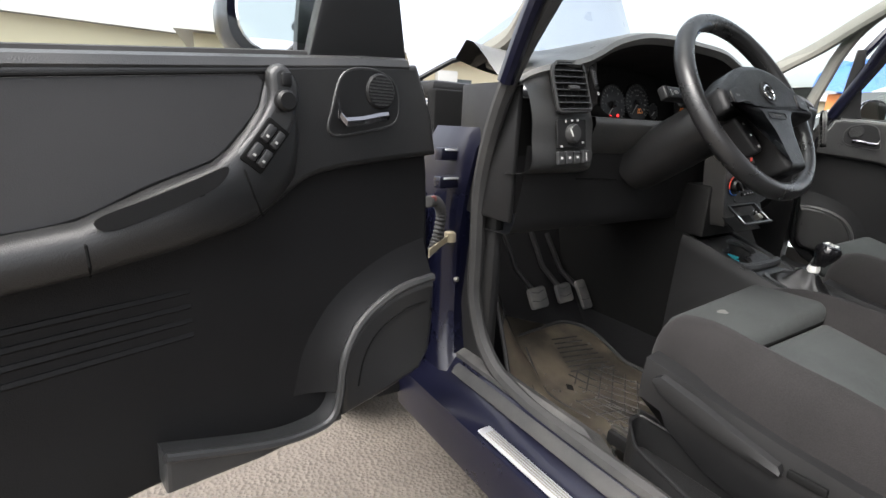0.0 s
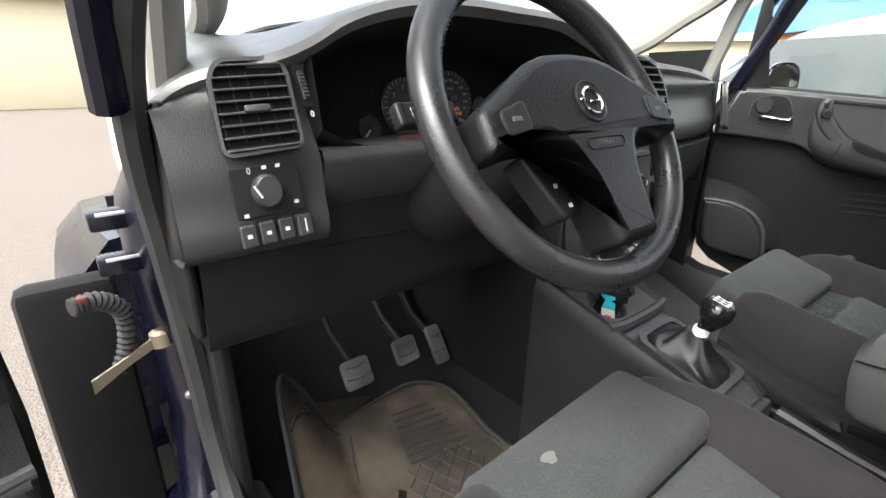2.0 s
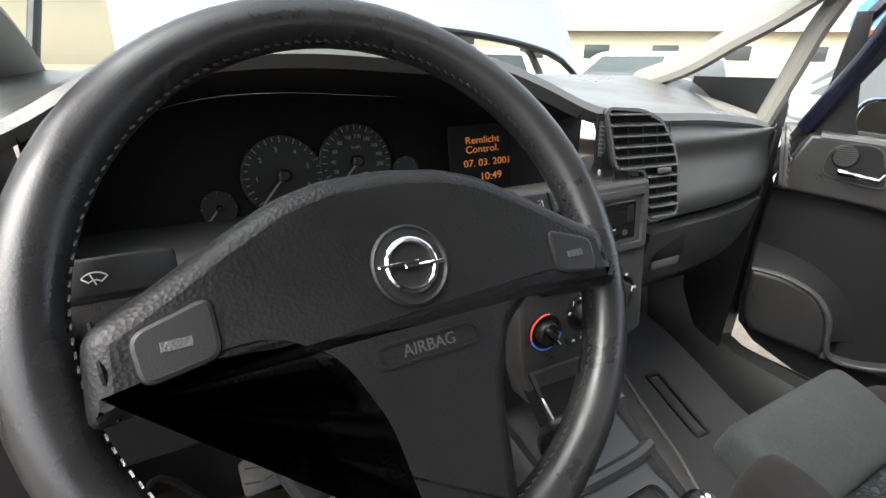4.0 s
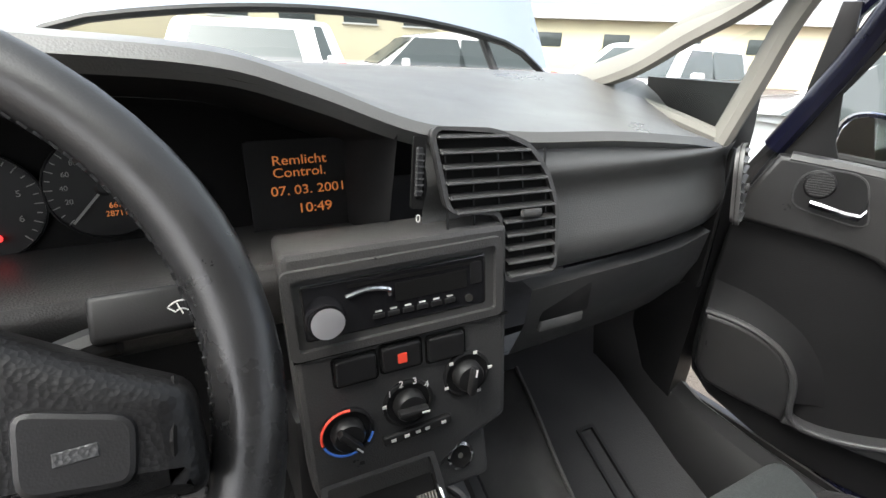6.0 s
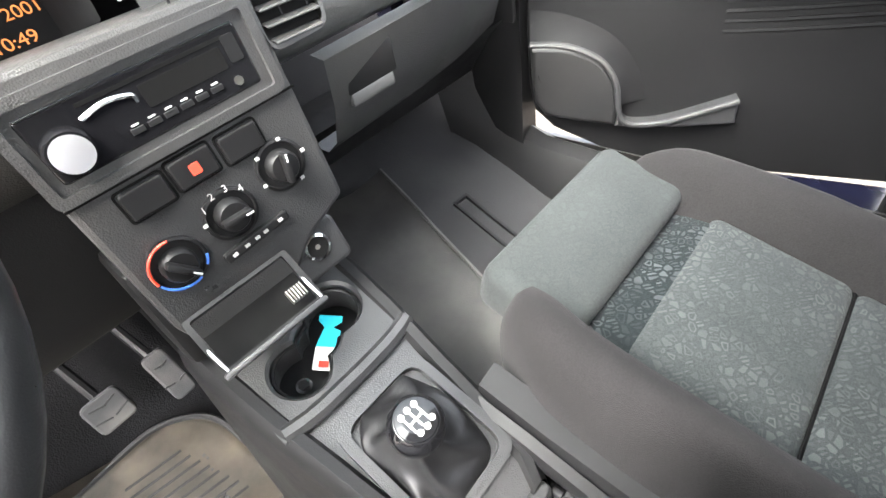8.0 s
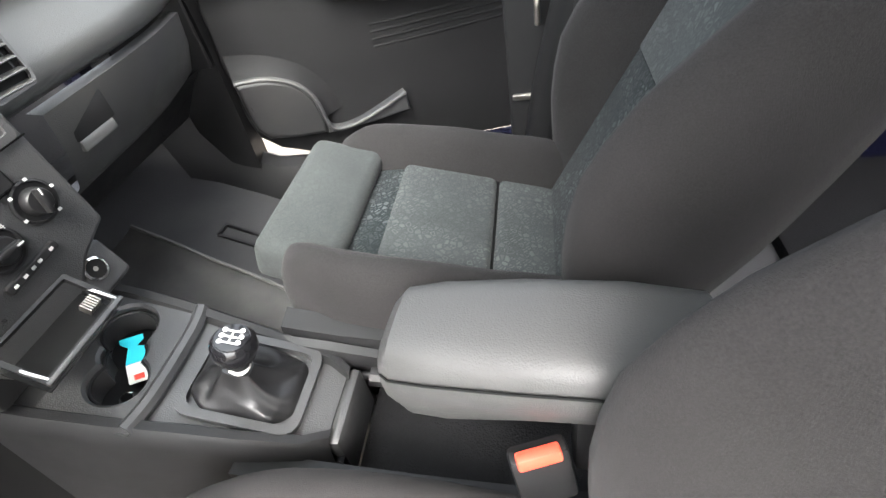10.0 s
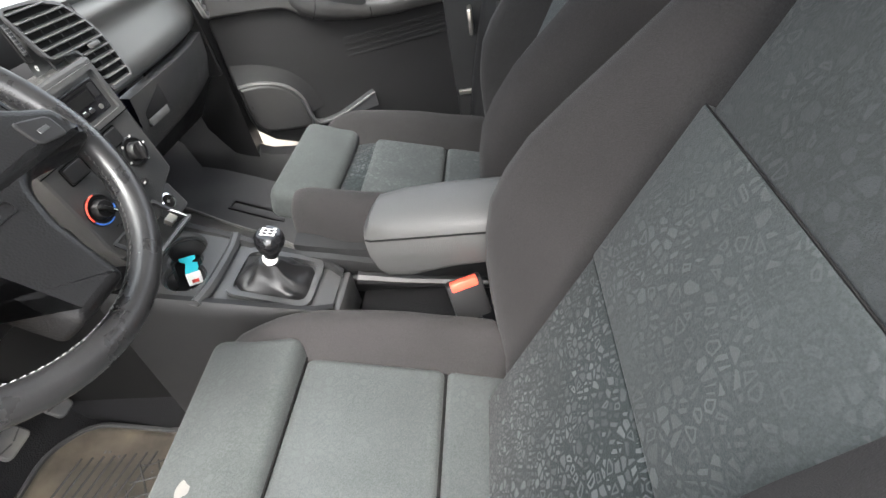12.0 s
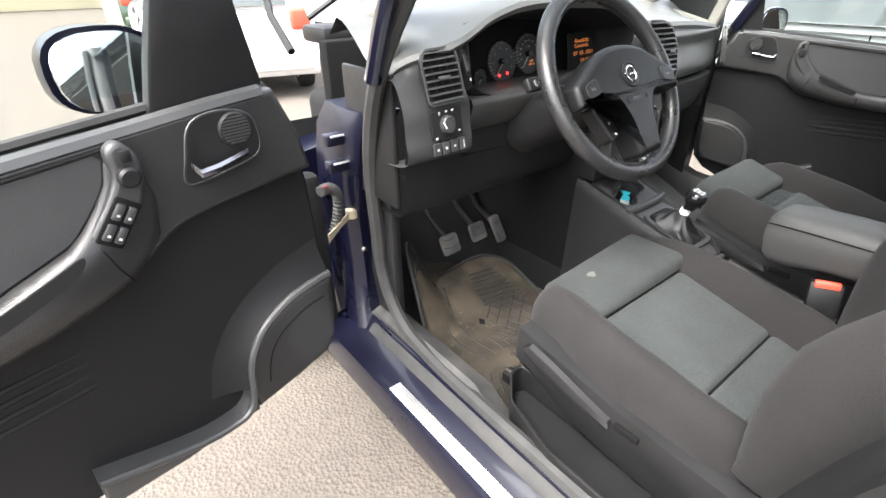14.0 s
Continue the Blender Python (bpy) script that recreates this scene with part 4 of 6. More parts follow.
letters("AIRBAG", 0.010, m_sw @ Matrix.Translation((0, -0.048, 0.0382)), M_DASH, wheel, "raised_print")
for sx in (-1, 1):
    hb = part("horn_button", prism(rounded([(sx * 0.108, 0.006), (sx * 0.146, -0.006), (sx * 0.143, -0.032), (sx * 0.107, -0.026)][::sx], 0.008), 0.004, m_sw @ Matrix.Translation((0, 0, 0.0365)), 0.0025, 2), M_BLACK, wheel, "square horn button")
    part("horn_mark", rbox((sx * 0.126, -0.015, 0.0407), (0.014, 0.005, 0.0006), 0.002, 1, m_sw), M_DASH, hb)
    part("spoke_seam", tube([m_sw @ Vector(p) for p in ((sx * 0.159, 0.004, 0.028), (sx * 0.156, -0.02, 0.0385), (sx * 0.154, -0.042, 0.030))], 0.0014, 5), M_DARK, wheel)
    if sx < 0:
        pad = part("audio_keys", prism(rounded([(sx * 0.078, -0.038), (sx * 0.115, -0.042), (sx * 0.083, -0.118), (sx * 0.055, -0.108)][::sx], 0.010), 0.030, m_sw @ Matrix.Translation((0, 0, -0.014)), 0.005, 3), M_BLACK, wheel, "audio control keys")
        for k in range(3):
            part("key_mark", rbox((sx * (0.092 - k * 0.0110), -0.057 - k * 0.0225, 0.0165), (0.006, 0.005, 0.0008), 0.001, 1, m_sw @ Matrix.Rotation(0, 4, "Z")), M_WHITE, pad)
column = thing("steering_column", "black steering column shroud with two control stalks", "steering column")
part("shroud", loft([[m_sw @ Vector((math.cos(2 * math.pi * k / 16) * 0.06 * s, math.sin(2 * math.pi * k / 16) * 0.055 * s - d, h)) for k in range(16)] for s, d, h in ((0.9, 0.01, -0.045), (1.05, 0.0, -0.06), (1.1, 0.0, -0.16), (1.1, 0.0, -0.28))]), M_BLACK, column)
for sx in (-1, 1):
    pts = [m_sw @ Vector(p) for p in ((sx * 0.04, 0.015, -0.06), (sx * 0.09, 0.022, -0.055), (sx * 0.13, 0.03, -0.05))]
    st = part("stalk", tube(pts, [0.012, 0.008, 0.010], 10), M_BLACK, column, "black control stalk with white symbols")
    head = part("stalk_head", rbox((sx * 0.158, 0.039, -0.046), (0.076, 0.026, 0.016), 0.0035, 3, m_sw), M_BLACK, st)
    part("end_groove", rbox((sx * 0.1885, 0.039, -0.0377), (0.0012, 0.024, 0.0012), 0, 1, m_sw), M_DARK, head)
    # wiper fan with its blade, an arrow and four stops
    fan = [(math.cos(radians(a)) * r, math.sin(radians(a)) * r) for r, a in [(0.0085, 40 + 10 * k) for k in range(11)] + [(0.004, 140 - 20 * k) for k in range(6)]]
    part("wiper_symbol", tube([m_sw @ Vector((sx * 0.163 + u, 0.0335 + v, -0.0377)) for u, v in fan], 0.00042, 5, loop=True), M_WHITE, head)
    part("blade_symbol", tube([m_sw @ Vector((sx * 0.163 + u, 0.0335 + v, -0.0377)) for u, v in ((0.0005, 0.001), (-0.002, 0.0075))], 0.0004, 5), M_WHITE, head)
    part("arrow_symbol", tube([m_sw @ Vector((sx * 0.1795 + u, 0.039 + v, -0.0377)) for u, v in ((0, -0.006), (0, 0.0055), (-0.0014, 0.0035))], 0.0004, 5), M_WHITE, head)
    for k in range(4):
        part("stop_symbol", rbox((sx * 0.1760, 0.0335 + 0.0036 * k, -0.0378), (0.0022, 0.0006 if k else 0.002, 0.0004), 0, 1, m_sw), M_WHITE, head)
part("ignition", lathe([(0.016, 0), (0.016, 0.01), (0.012, 0.012)], frame_from((-0.29, 0.16, 0.86), (1, -0.3, 0), (0, 0.3, 1)), 20), M_STEEL, column)

# ---- console ----
console = thing("centre_console", "dark grey plastic centre console with cup tray", "console")
m_co = Matrix.Translation((-0.006, 0.206, 0.592)) @ Matrix.Rotation(radians(17), 4, "X")


def reach(a, shapes):
    """How far a ray at angle a runs before it leaves the union of discs (x, y, r)."""
    best = 0.01
    for x, y, r in shapes:
        c, s = math.cos(a), math.sin(a)
        d = x * c + y * s
        k = d * d - (x * x + y * y - r * r)
        if k > 0:
            best = max(best, d + math.sqrt(k))
    return best


def box_reach(a, x0, y0, x1, y1):
    c, s = math.cos(a), math.sin(a)
    return min((x1 if c > 0 else x0) / c if abs(c) > 1e-6 else 9, (y1 if s > 0 else y0) / s if abs(s) > 1e-6 else 9)


angles = sorted([2 * math.pi * k / 72 for k in range(72)] + [math.atan2(y, x) % (2 * math.pi) for x, y in ((0.10, 0.08), (-0.10, 0.08), (-0.10, -0.066), (0.10, -0.066))])
cups = [(0.042, 0.020, 0.037), (-0.034, -0.012, 0.036), (0.004, 0.003, 0.028)]
hole = [(math.cos(q) * reach(q, cups), math.sin(q) * reach(q, cups)) for q in angles]
edge = [(math.cos(q) * box_reach(q, -0.10, -0.066, 0.10, 0.08), math.sin(q) * box_reach(q, -0.10, -0.066, 0.10, 0.08)) for q in angles]
P3 = lambda pts, z: [m_co @ Vector((x, y, z)) for x, y in pts]
part("tray_top", loft([P3(edge, -0.03), P3(edge, 0.0), P3([(x + (hx - x) * 0.6, y + (hy - y) * 0.6) for (x, y), (hx, hy) in zip(edge, hole)], 0.0), P3(shrink(hole, -0.004), 0.0), P3(hole, -0.004), P3(shrink(hole, 0.002), -0.058)], caps=False), M_DASH, console)
part("cup_floor", prism(hole, 0.002, m_co @ Matrix.Translation((0, 0, -0.058))), M_BLACK, console)
part("cup_lip", tube(P3(shrink(hole, 0.003), -0.012), 0.0025, 6, loop=True), M_BLACK, console)
sec = [(0.31, 0.630, 0.112, 0.112), (0.24, 0.608, 0.109, 0.109), (0.17, 0.584, 0.103, 0.103), (0.10, 0.558, 0.094, 0.094), (0.03, 0.532, 0.086, 0.086), (-0.04, 0.506, 0.076, 0.076), (-0.07, 0.490, 0.058, 0.058)]
for s in (-1, 1):
    rows = []
    for y, z, wl, wr in sec:
        w0 = wl if s < 0 else wr
        rows.append([Vector((-0.006 + s * (w0 + 0.03), y, 0.20 if s < 0 else 0.28)), Vector((-0.006 + s * (w0 + 0.006), y, z - 0.03)), Vector((-0.006 + s * (w0 + 0.001), y, z - 0.006)), Vector((-0.006 + s * (w0 - 0.006), y, z + 0.003)), Vector((-0.006 + s * (w0 - 0.018), y, z + 0.002)), Vector((-0.006 + s * (w0 - 0.024), y, z - 0.010))])
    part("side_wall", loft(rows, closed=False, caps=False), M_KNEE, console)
part("cross_bar", tube(spline([(-0.101, 0.15, 0.573), (-0.056, 0.143, 0.571), (0.044, 0.143, 0.571), (0.089, 0.15, 0.573)], 4), 0.011, 8), M_DASH, console)
part("boot_surround", loft([[Vector((-0.006 + s * w0, y, z)) for s in (-1, 1)] for y, z, w0 in ((0.145, 0.566, 0.094), (0.06, 0.534, 0.084), (-0.02, 0.504, 0.074), (-0.065, 0.486, 0.056))], closed=False, caps=False), M_DASH, console)
part("rear_cap", rbox((-0.006, -0.072, 0.44), (0.115, 0.02, 0.09), 0.008), M_DASH, console)
# gear lever
gear = thing("gear_lever", "black gear knob with a white shift pattern on a leather boot", "gear lever")
part("boot_rim", ring_plate([(x, y) for x, y in rect(-0.066, -0.082, 0.066, 0.078, 0.026)], rect(-0.054, -0.070, 0.054, 0.067, 0.020), 0.008, Matrix.Translation((-0.004, 0.046, 0.532)) @ Matrix.Rotation(radians(20), 4, "X")), M_DASH, gear)
rings = []
for k, (s, h, tw) in enumerate(((1.0, 0.0, 0), (0.93, 0.016, 0.05), (0.78, 0.022, 0.12), (0.60, 0.030, 0.08), (0.40, 0.044, 0.0), (0.22, 0.066, 0.0))):
    ring = []
    for i in range(32):
        a = 2 * math.pi * i / 32
        e = 0.62
        px, py = math.copysign(abs(math.cos(a)) ** e, math.cos(a)) * 0.054, math.copysign(abs(math.sin(a)) ** e, math.sin(a)) * 0.068
        f = 1 + 0.10 * math.sin(a * 7 + k) * (1 if 0 < k < 5 else 0)
        ring.append(Vector((-0.004 - 0.003 * k + px * s * f, 0.046 + py * s * f - 0.003 * k, 0.526 + 0.36 * py * s + h + (0.006 * math.sin(a * 5 + 2 * k) if 0 < k < 5 else 0))))
    rings.append(ring)
part("boot", subsurf(loft(rings)), M_BOOT, gear, "creased black leather boot", 1.5)
part("stick", tube([(-0.006, 0.043, 0.54), (-0.026, 0.018, 0.625)], 0.009, 10), M_BLACK, gear)
part("collar_wrap", lathe([(0.012, 0), (0.014, 0.008), (0.012, 0.016)], Matrix.Translation((-0.020, 0.026, 0.588)), 12), M_PAPER, gear, "torn pale strip round the stick")
m_k = Matrix.Translation((-0.028, 0.014, 0.610)) @ Matrix.Rotation(radians(16), 4, "X")
part("knob", lathe([(0.012, 0), (0.015, 0.008), (0.022, 0.02), (0.0265, 0.034), (0.0255, 0.045), (0.020, 0.052), (0.012, 0.054)], m_k, 28), M_GLOSS, gear, "gloss black ball knob")
part("knob_cap", lathe([(0.0195, 0.0515), (0.0185, 0.0535), (0.012, 0.0545)], m_k, 28), M_GLOSS, gear)
for x, y, w, h in ((-0.008, 0, 0.002, 0.016), (0, 0, 0.002, 0.016), (0.008, 0, 0.002, 0.016), (0, 0, 0.018, 0.002)):
    part("shift_line", rbox((x, y, 0.0547), (w, h, 0.0008), 0, 1, m_k), M_WHITE, gear)
for x, y in ((-0.008, 0.010), (0, 0.0105), (0.008, 0.010), (-0.006, -0.0105), (0.002, -0.011), (0.010, -0.009)):
    part("gate_mark", lathe([(0.0030, 0.0545), (0.003, 0.0553)], m_k @ Matrix.Translation((x, y, 0)), 10), M_WHITE, gear)
# key and tag in the cup tray
key = thing("car_key", "metal car key with a cyan and white paper tag", "key")
m_t = m_co @ Matrix.Translation((0.012, 0.002, -0.040)) @ Matrix.Rotation(radians(38), 4, "Z") @ Matrix.Rotation(radians(-10), 4, "Y") @ Matrix.Diagonal((1.0, 1.25, 1, 1))
part("tag_cyan", prism([(0.0, -0.011), (0.022, -0.012), (0.026, -0.004), (0.034, -0.012), (0.042, -0.012), (0.042, 0.012), (0.034, 0.012), (0.026, 0.005), (0.0, 0.011)], 0.0012, m_t), M_CYAN, key)
part("tag_white", prism(rect(-0.030, -0.011, 0.0, 0.011, 0.002), 0.0012, m_t), M_PAPER, key)
part("tag_mark", rbox((-0.022, 0, 0.0015), (0.008, 0.010, 0.0006), 0, 1, m_t), M_RED, key)
part("key_head", lathe([(0.010, 0), (0.010, 0.016), (0.007, 0.018)], m_co @ Matrix.Translation((-0.040, -0.016, -0.056)), 16), M_CHROME, key)


# ---- seats ----
def seat(name, label, cx, y0, z0, half, gap, worn, slope, back_y, back_z, pad, outer=1.0, front=0.168, top=None):
    """A sports seat: bolstered cushion, sliding thigh pad, inserts, reclined bolstered backrest."""
    s = thing(name, label, "car seat", "front seats", at=Matrix.Translation((cx, y0, z0)))
    w = half
    cloth = M_FADED if worn else M_CLOTH
    rear = back_y + 0.03
    # cushion body: sections from front to rear
    rings = []
    for y, rise, wide in ((0.168, -0.065, 0.70), (0.165, -0.025, 0.74), (0.15, 0.0, 0.78), (0.12, 0.012, 0.83), (0.05, 0.014, 0.92), (0.0, 0.004, 0.97), (-0.08, -0.08 * slope, 1.0), (-0.16, -0.16 * slope, 1.0), (rear * 0.75, rear * 0.75 * slope, 0.99), (rear, rear * 0.85 * slope, 0.98), (rear - 0.06, rear * slope - 0.03, 0.9)):
        b = 0.04 + 0.05 * max(0, min(1, (0.15 - y) / 0.3))
        prof = [(-w - 0.085, -0.15), (-w - 0.095, -0.06), (-w - 0.09, 0.0), (-w - 0.075, b * 0.75), (-w - 0.045, b), (-w - 0.018, b * 0.8), (-w + 0.006, 0.01), (-w + 0.02, -0.015), (0, -0.018), (w - 0.02, -0.015), (w - 0.006, 0.01), (w + 0.018, b * 0.8), (w + 0.045, b), (w + 0.075, b * 0.75), (w + 0.09, 0.0), (w + 0.095, -0.06), (w + 0.085, -0.15)]
        k = 0.35 if y > 0.155 else (0.75 if y > 0.14 else 1.0)
        yy = y * front / 0.168 if y > 0 else y
        rings.append([Vector((u * wide, yy, rise + (v if v < 0 else v * k))) for u, v in prof])
    part("cushion", subsurf(loft(rings)), M_BOLSTER, s, "grey cloth cushion bolsters", 1.2)
    centre, ax, ay = [Vector(q) for q in top]
    px, py = ax.normalized(), (ay - ax * ay.dot(ax) / ax.dot(ax)).normalized()
    m_pad = Matrix((px, py, px.cross(py))).transposed().to_4x4()
    m_pad.translation = centre
    part("thigh_pad", rbox((0, 0, -0.04), (ax.length + 0.012, ay.length + 0.01, 0.08), 0.022, 4, m_pad), M_PAD, s, "pull-out thigh pad in green grey cloth")
    if gap > 0.01:
        part("pad_gap", rbox((-0.01, -0.022, -0.016), (2 * w - 0.01, 0.07, 0.03), 0.008), M_MOTIF, s, "dark motif cloth under the thigh pad")
    ang = math.atan(slope)
    m1 = Matrix.Rotation(ang, 4, "X")
    part("seat_insert", rbox((0, -0.1135 - gap, -0.006), (2 * w - 0.004, 0.228 - 2 * gap, 0.05), 0.016, 4, m1), cloth, s, "green grey cloth seat insert")
    if not gap:
        part("seam", tube([(-w, 0.0, 0.016), (w, 0.0, 0.016)], 0.007, 6), M_DARK, s, "dark seam behind the thigh pad")
    part("seam", tube([m1 @ Vector((-w, -0.2275, 0.006)), m1 @ Vector((w, -0.2275, 0.006))], 0.005, 6), M_DARK, s, "dark seam across the cushion")
    L = abs(rear) / math.cos(ang) - 0.228 + 0.05
    part("seat_insert", rbox((0, -0.229 - L / 2, -0.008), (2 * w - 0.004, L, 0.05), 0.014, 4, m1), cloth, s, "green grey cloth rear insert")
    # backrest in its own reclined frame: y is along the back, z out of it
    back = frame_from((0, back_y, back_z), (-1, 0, 0), (0, -0.463, 0.886))
    rings = []
    for h, wide, b, d in ((-0.06, 0.78, -0.02, 0.08), (-0.03, 0.88, 0.0, 0.11), (0.03, 0.96, 0.045, 0.13), (0.12, 1.02, 0.10, 0.13), (0.22, 1.05, 0.138, 0.13), (0.32, 1.05, 0.128, 0.12), (0.44, 1.02, 0.080, 0.11), (0.54, 0.95, 0.048, 0.10), (0.62, 0.86, 0.025, 0.09), (0.68, 0.74, 0.01, 0.07), (0.70, 0.62, -0.005, 0.05)):
        prof = [(-w - 0.05, -d), (-w - 0.085, -d * 0.5), (-w - 0.095, 0.0), (-w - 0.088, b * 0.7), (-w - 0.06, b), (-w - 0.03, b * 0.85), (-w + 0.0, b * 0.25), (-w + 0.025, -0.004), (0, -0.006), (w - 0.025, -0.004), (w, b * 0.25), (w + 0.03, b * 0.85), (w + 0.06, b), (w + 0.088, b * 0.7), (w + 0.095, 0.0), (w + 0.085, -d * 0.5), (w + 0.05, -d)]
        rings.append([back @ Vector((u * wide + (0.02 if outer < 1 and u > w else 0), h, v * (outer if u >= w and v > 0 else 1))) for u, v in prof])
    part("backrest", subsurf(loft(rings)), M_BOLSTER, s, "grey cloth backrest with deep side bolsters", 1.2)
    for h0, h1, z, mat, lab in ((-0.045, 0.272, 0.002, M_MOTIF, "motif cloth lumbar insert"), (0.272, 0.462, 0.004, M_FADED if worn else M_MID, "green grey motif cloth middle insert"), (0.462, 0.66, 0.003, M_CLOTH if worn else M_UPPER, "green grey cloth upper insert")):
        k = 1.0 if h0 < 0.4 else 0.9
        part("back_insert", rbox((0.045 if outer < 1 else 0, (h0 + h1) / 2, z - 0.002), ((2 * w - 0.02) * k, h1 - h0 + 0.001, 0.05), 0.004, 3, back), mat, s, lab)
        part("seam", tube([back @ Vector(((0.045 if outer < 1 else 0) - w * k + 0.012, h1, z + 0.0215)), back @ Vector((w * k - 0.012 + (0.045 if outer < 1 else 0), h1, z + 0.0215))], 0.0010, 6), M_DARK, s)
    part("seat_base", rbox((0, -0.16, -0.20), (2 * w + 0.10, 0.42, 0.12), 0.02), M_BLACK, s)
    for sx in (-1, 1):
        rail = part("rail", rbox((sx * (w + 0.03), -0.10, -0.265), (0.035, 0.62, 0.03), 0.005), M_BLACK, s, "black steel seat rail")
        part("rail_lip", rbox((sx * (w + 0.03), -0.10, -0.247), (0.012, 0.62, 0.008), 0.002), M_STEEL, rail)
        tr = part("side_trim", loft([[Vector((sx * (w + 0.075 + q), y, z)) for q, z in ((0.0, zt + 0.022), (0.032, zt + 0.016), (0.040, zt - 0.02), (0.040, zt - 0.06), (0.015, zl), (0.0, zl))] for y, zt, zl in ((front * 0.7, -0.03, -0.08), (front * 0.4, -0.038, -0.14), (-0.02, -0.052, -0.18), (-0.12, -0.068, -0.20), (-0.25, -0.082, -0.21), (-0.42, -0.088, -0.21))]), M_BLACK, s, "black plastic seat side trim")
        if sx < 0:
            part("lever", loft([[Vector((-(w + 0.113 + q), y, zc + k * h)) for q, k in ((0, -1), (0.012, -0.8), (0.016, 0), (0.012, 0.8), (0, 1))] for y, zc, h in ((0.080, -0.042, 0.004), (0.066, -0.046, 0.020), (0.0, -0.062, 0.022), (-0.08, -0.078, 0.016), (-0.13, -0.086, 0.012), (-0.135, -0.087, 0.004))]), M_BLACK, tr, "black seat height lever")
            part("trim_clip", rbox((-(w + 0.115), -0.165, -0.082), (0.008, 0.05, 0.014), 0.003), M_DARK, tr)
    return s


driver_seat = seat("driver_seat", "grey and green cloth sports seat beside the steering wheel", -0.355, -0.068, 0.512, 0.165, 0.0, False, 0.24, -0.335, -0.015, 0.165, 0.85, 0.155, ((0.004, 0.073, 0.046), (0.335, 0.0, 0.024), (0.0, 0.146, 0.0)))
passenger_seat = seat("passenger_seat", "grey cloth sports seat with faded motif inserts, thigh pad pulled out", 0.326, -0.04, 0.560, 0.142, 0.022, True, 0.28, -0.352, -0.07, 0.142, 1.0, 0.10, ((-0.002, 0.060, 0.046), (0.30, -0.006, 0.006), (0.0, 0.122, 0.040)))
# pale stain
b = bmesh.new()
b.faces.new([b.verts.new((-0.415 + 0.011 * math.cos(a) * (1 + 0.3 * math.sin(3 * a)), 0.026 + 0.010 * math.sin(a), 0.5545 + 0.0008 * math.cos(a))) for a in [k * math.pi / 8 for k in range(16)]])
tagged(part("stain", b, M_PLATE), "dried pale stain on the driver's thigh pad", "stain")

# seat side tray and buckle
tray = thing("side_tray", "open black plastic tray beside the driver's seat", "tray")
rim = rounded([(-0.590, 0.06), (-0.622, 0.06), (-0.685, 0.0), (-0.722, -0.13), (-0.722, -0.50), (-0.590, -0.50)], 0.014, 4)
part("tray_body", ring_plate(rim, shrink(rim, 0.005), 0.085, Matrix.Translation((0, 0, 0.27))), M_BLACK, tray)
part("tray_lip", tube([(x, y, 0.355) for x, y in rim], 0.0035, 6, loop=True), M_BLACK, tray, "raised tray lip")
part("tray_floor", prism(shrink(rim, 0.004), 0.004, Matrix.Translation((0, 0, 0.278))), M_BLACK, tray)
part("tray_step", prism(shrink(rim, 0.018), 0.018, Matrix.Translation((0, 0, 0.281)), 0.004), M_LINER, tray)
for k in range(2):
    part("tray_rail", rbox((-0.586 + 0.014 * k, -0.20, 0.335 + 0.012 * k), (0.006, 0.54, 0.02), 0.002), M_BLACK, tray)
buckle = thing("belt_buckle", "black seat belt buckle with a red release button", "belt buckle")
m_b = frame_from((-0.102, -0.334, 0.566), (0.3, -1, 0.1), (0.2, 0.2, 1))
part("housing", rbox((0, -0.02, 0), (0.06, 0.075, 0.024), 0.006, 2, m_b), M_BLACK, buckle)
part("button", rbox((0, 0.014, 0.008), (0.045, 0.016, 0.014), 0.003, 2, m_b), M_RED, buckle, "red release button")
part("strap", tube([m_b @ Vector((0, -0.05, 0)), m_b @ Vector((0, -0.12, -0.01)), m_b @ Vector((0, -0.2, -0.02))], 0.02, 8, flat=0.3), M_BLACK, buckle)

# ---- armrest ----
arm = thing("armrest", "grey leather padded armrest with stitched seam", "armrest")
m_ar = Matrix.Translation((-0.015, -0.178, 0.682)) @ Matrix.Rotation(radians(-5), 4, "Z") @ Matrix.Rotation(radians(-3), 4, "X")
rings = []
for y, zt, ww, hh in ((0.0, -0.028, 0.040, 0.07), (-0.004, -0.010, 0.052, 0.105), (-0.018, 0.004, 0.060, 0.13), (-0.06, 0.010, 0.065, 0.135), (-0.14, 0.012, 0.067, 0.12), (-0.24, 0.010, 0.066, 0.11), (-0.31, 0.0, 0.062, 0.10), (-0.325, -0.02, 0.05, 0.06)):
    ring = []
    for k in range(28):
        q = 2 * math.pi * k / 28
        c, sn = math.cos(q), math.sin(q)
        wide = ww * (1.0 if sn > -0.2 else 0.86)
        ring.append(m_ar @ Vector((math.copysign(abs(c) ** 0.55, c) * wide, y, zt - hh / 2 + math.copysign(abs(sn) ** 0.6, sn) * hh / 2)))
    rings.append(ring)
part("pad", loft(rings), M_ARM, arm)
for sx in (-1, 1):
    part("seam", tube([m_ar @ Vector((sx * u, y, z)) for u, y, z in ((0.052, -0.008, -0.026), (0.0605, -0.02, -0.022), (0.0655, -0.06, -0.018), (0.0675, -0.14, -0.016), (0.0665, -0.24, -0.016), (0.062, -0.31, -0.022))], 0.0015, 6), M_DARK, arm)
part("bracket", rbox((-0.05, -0.42, 0.56), (0.05, 0.10, 0.17), 0.01), M_BLACK, arm)
hand = thing("handbrake", "black handbrake lever between the front seats", "handbrake")
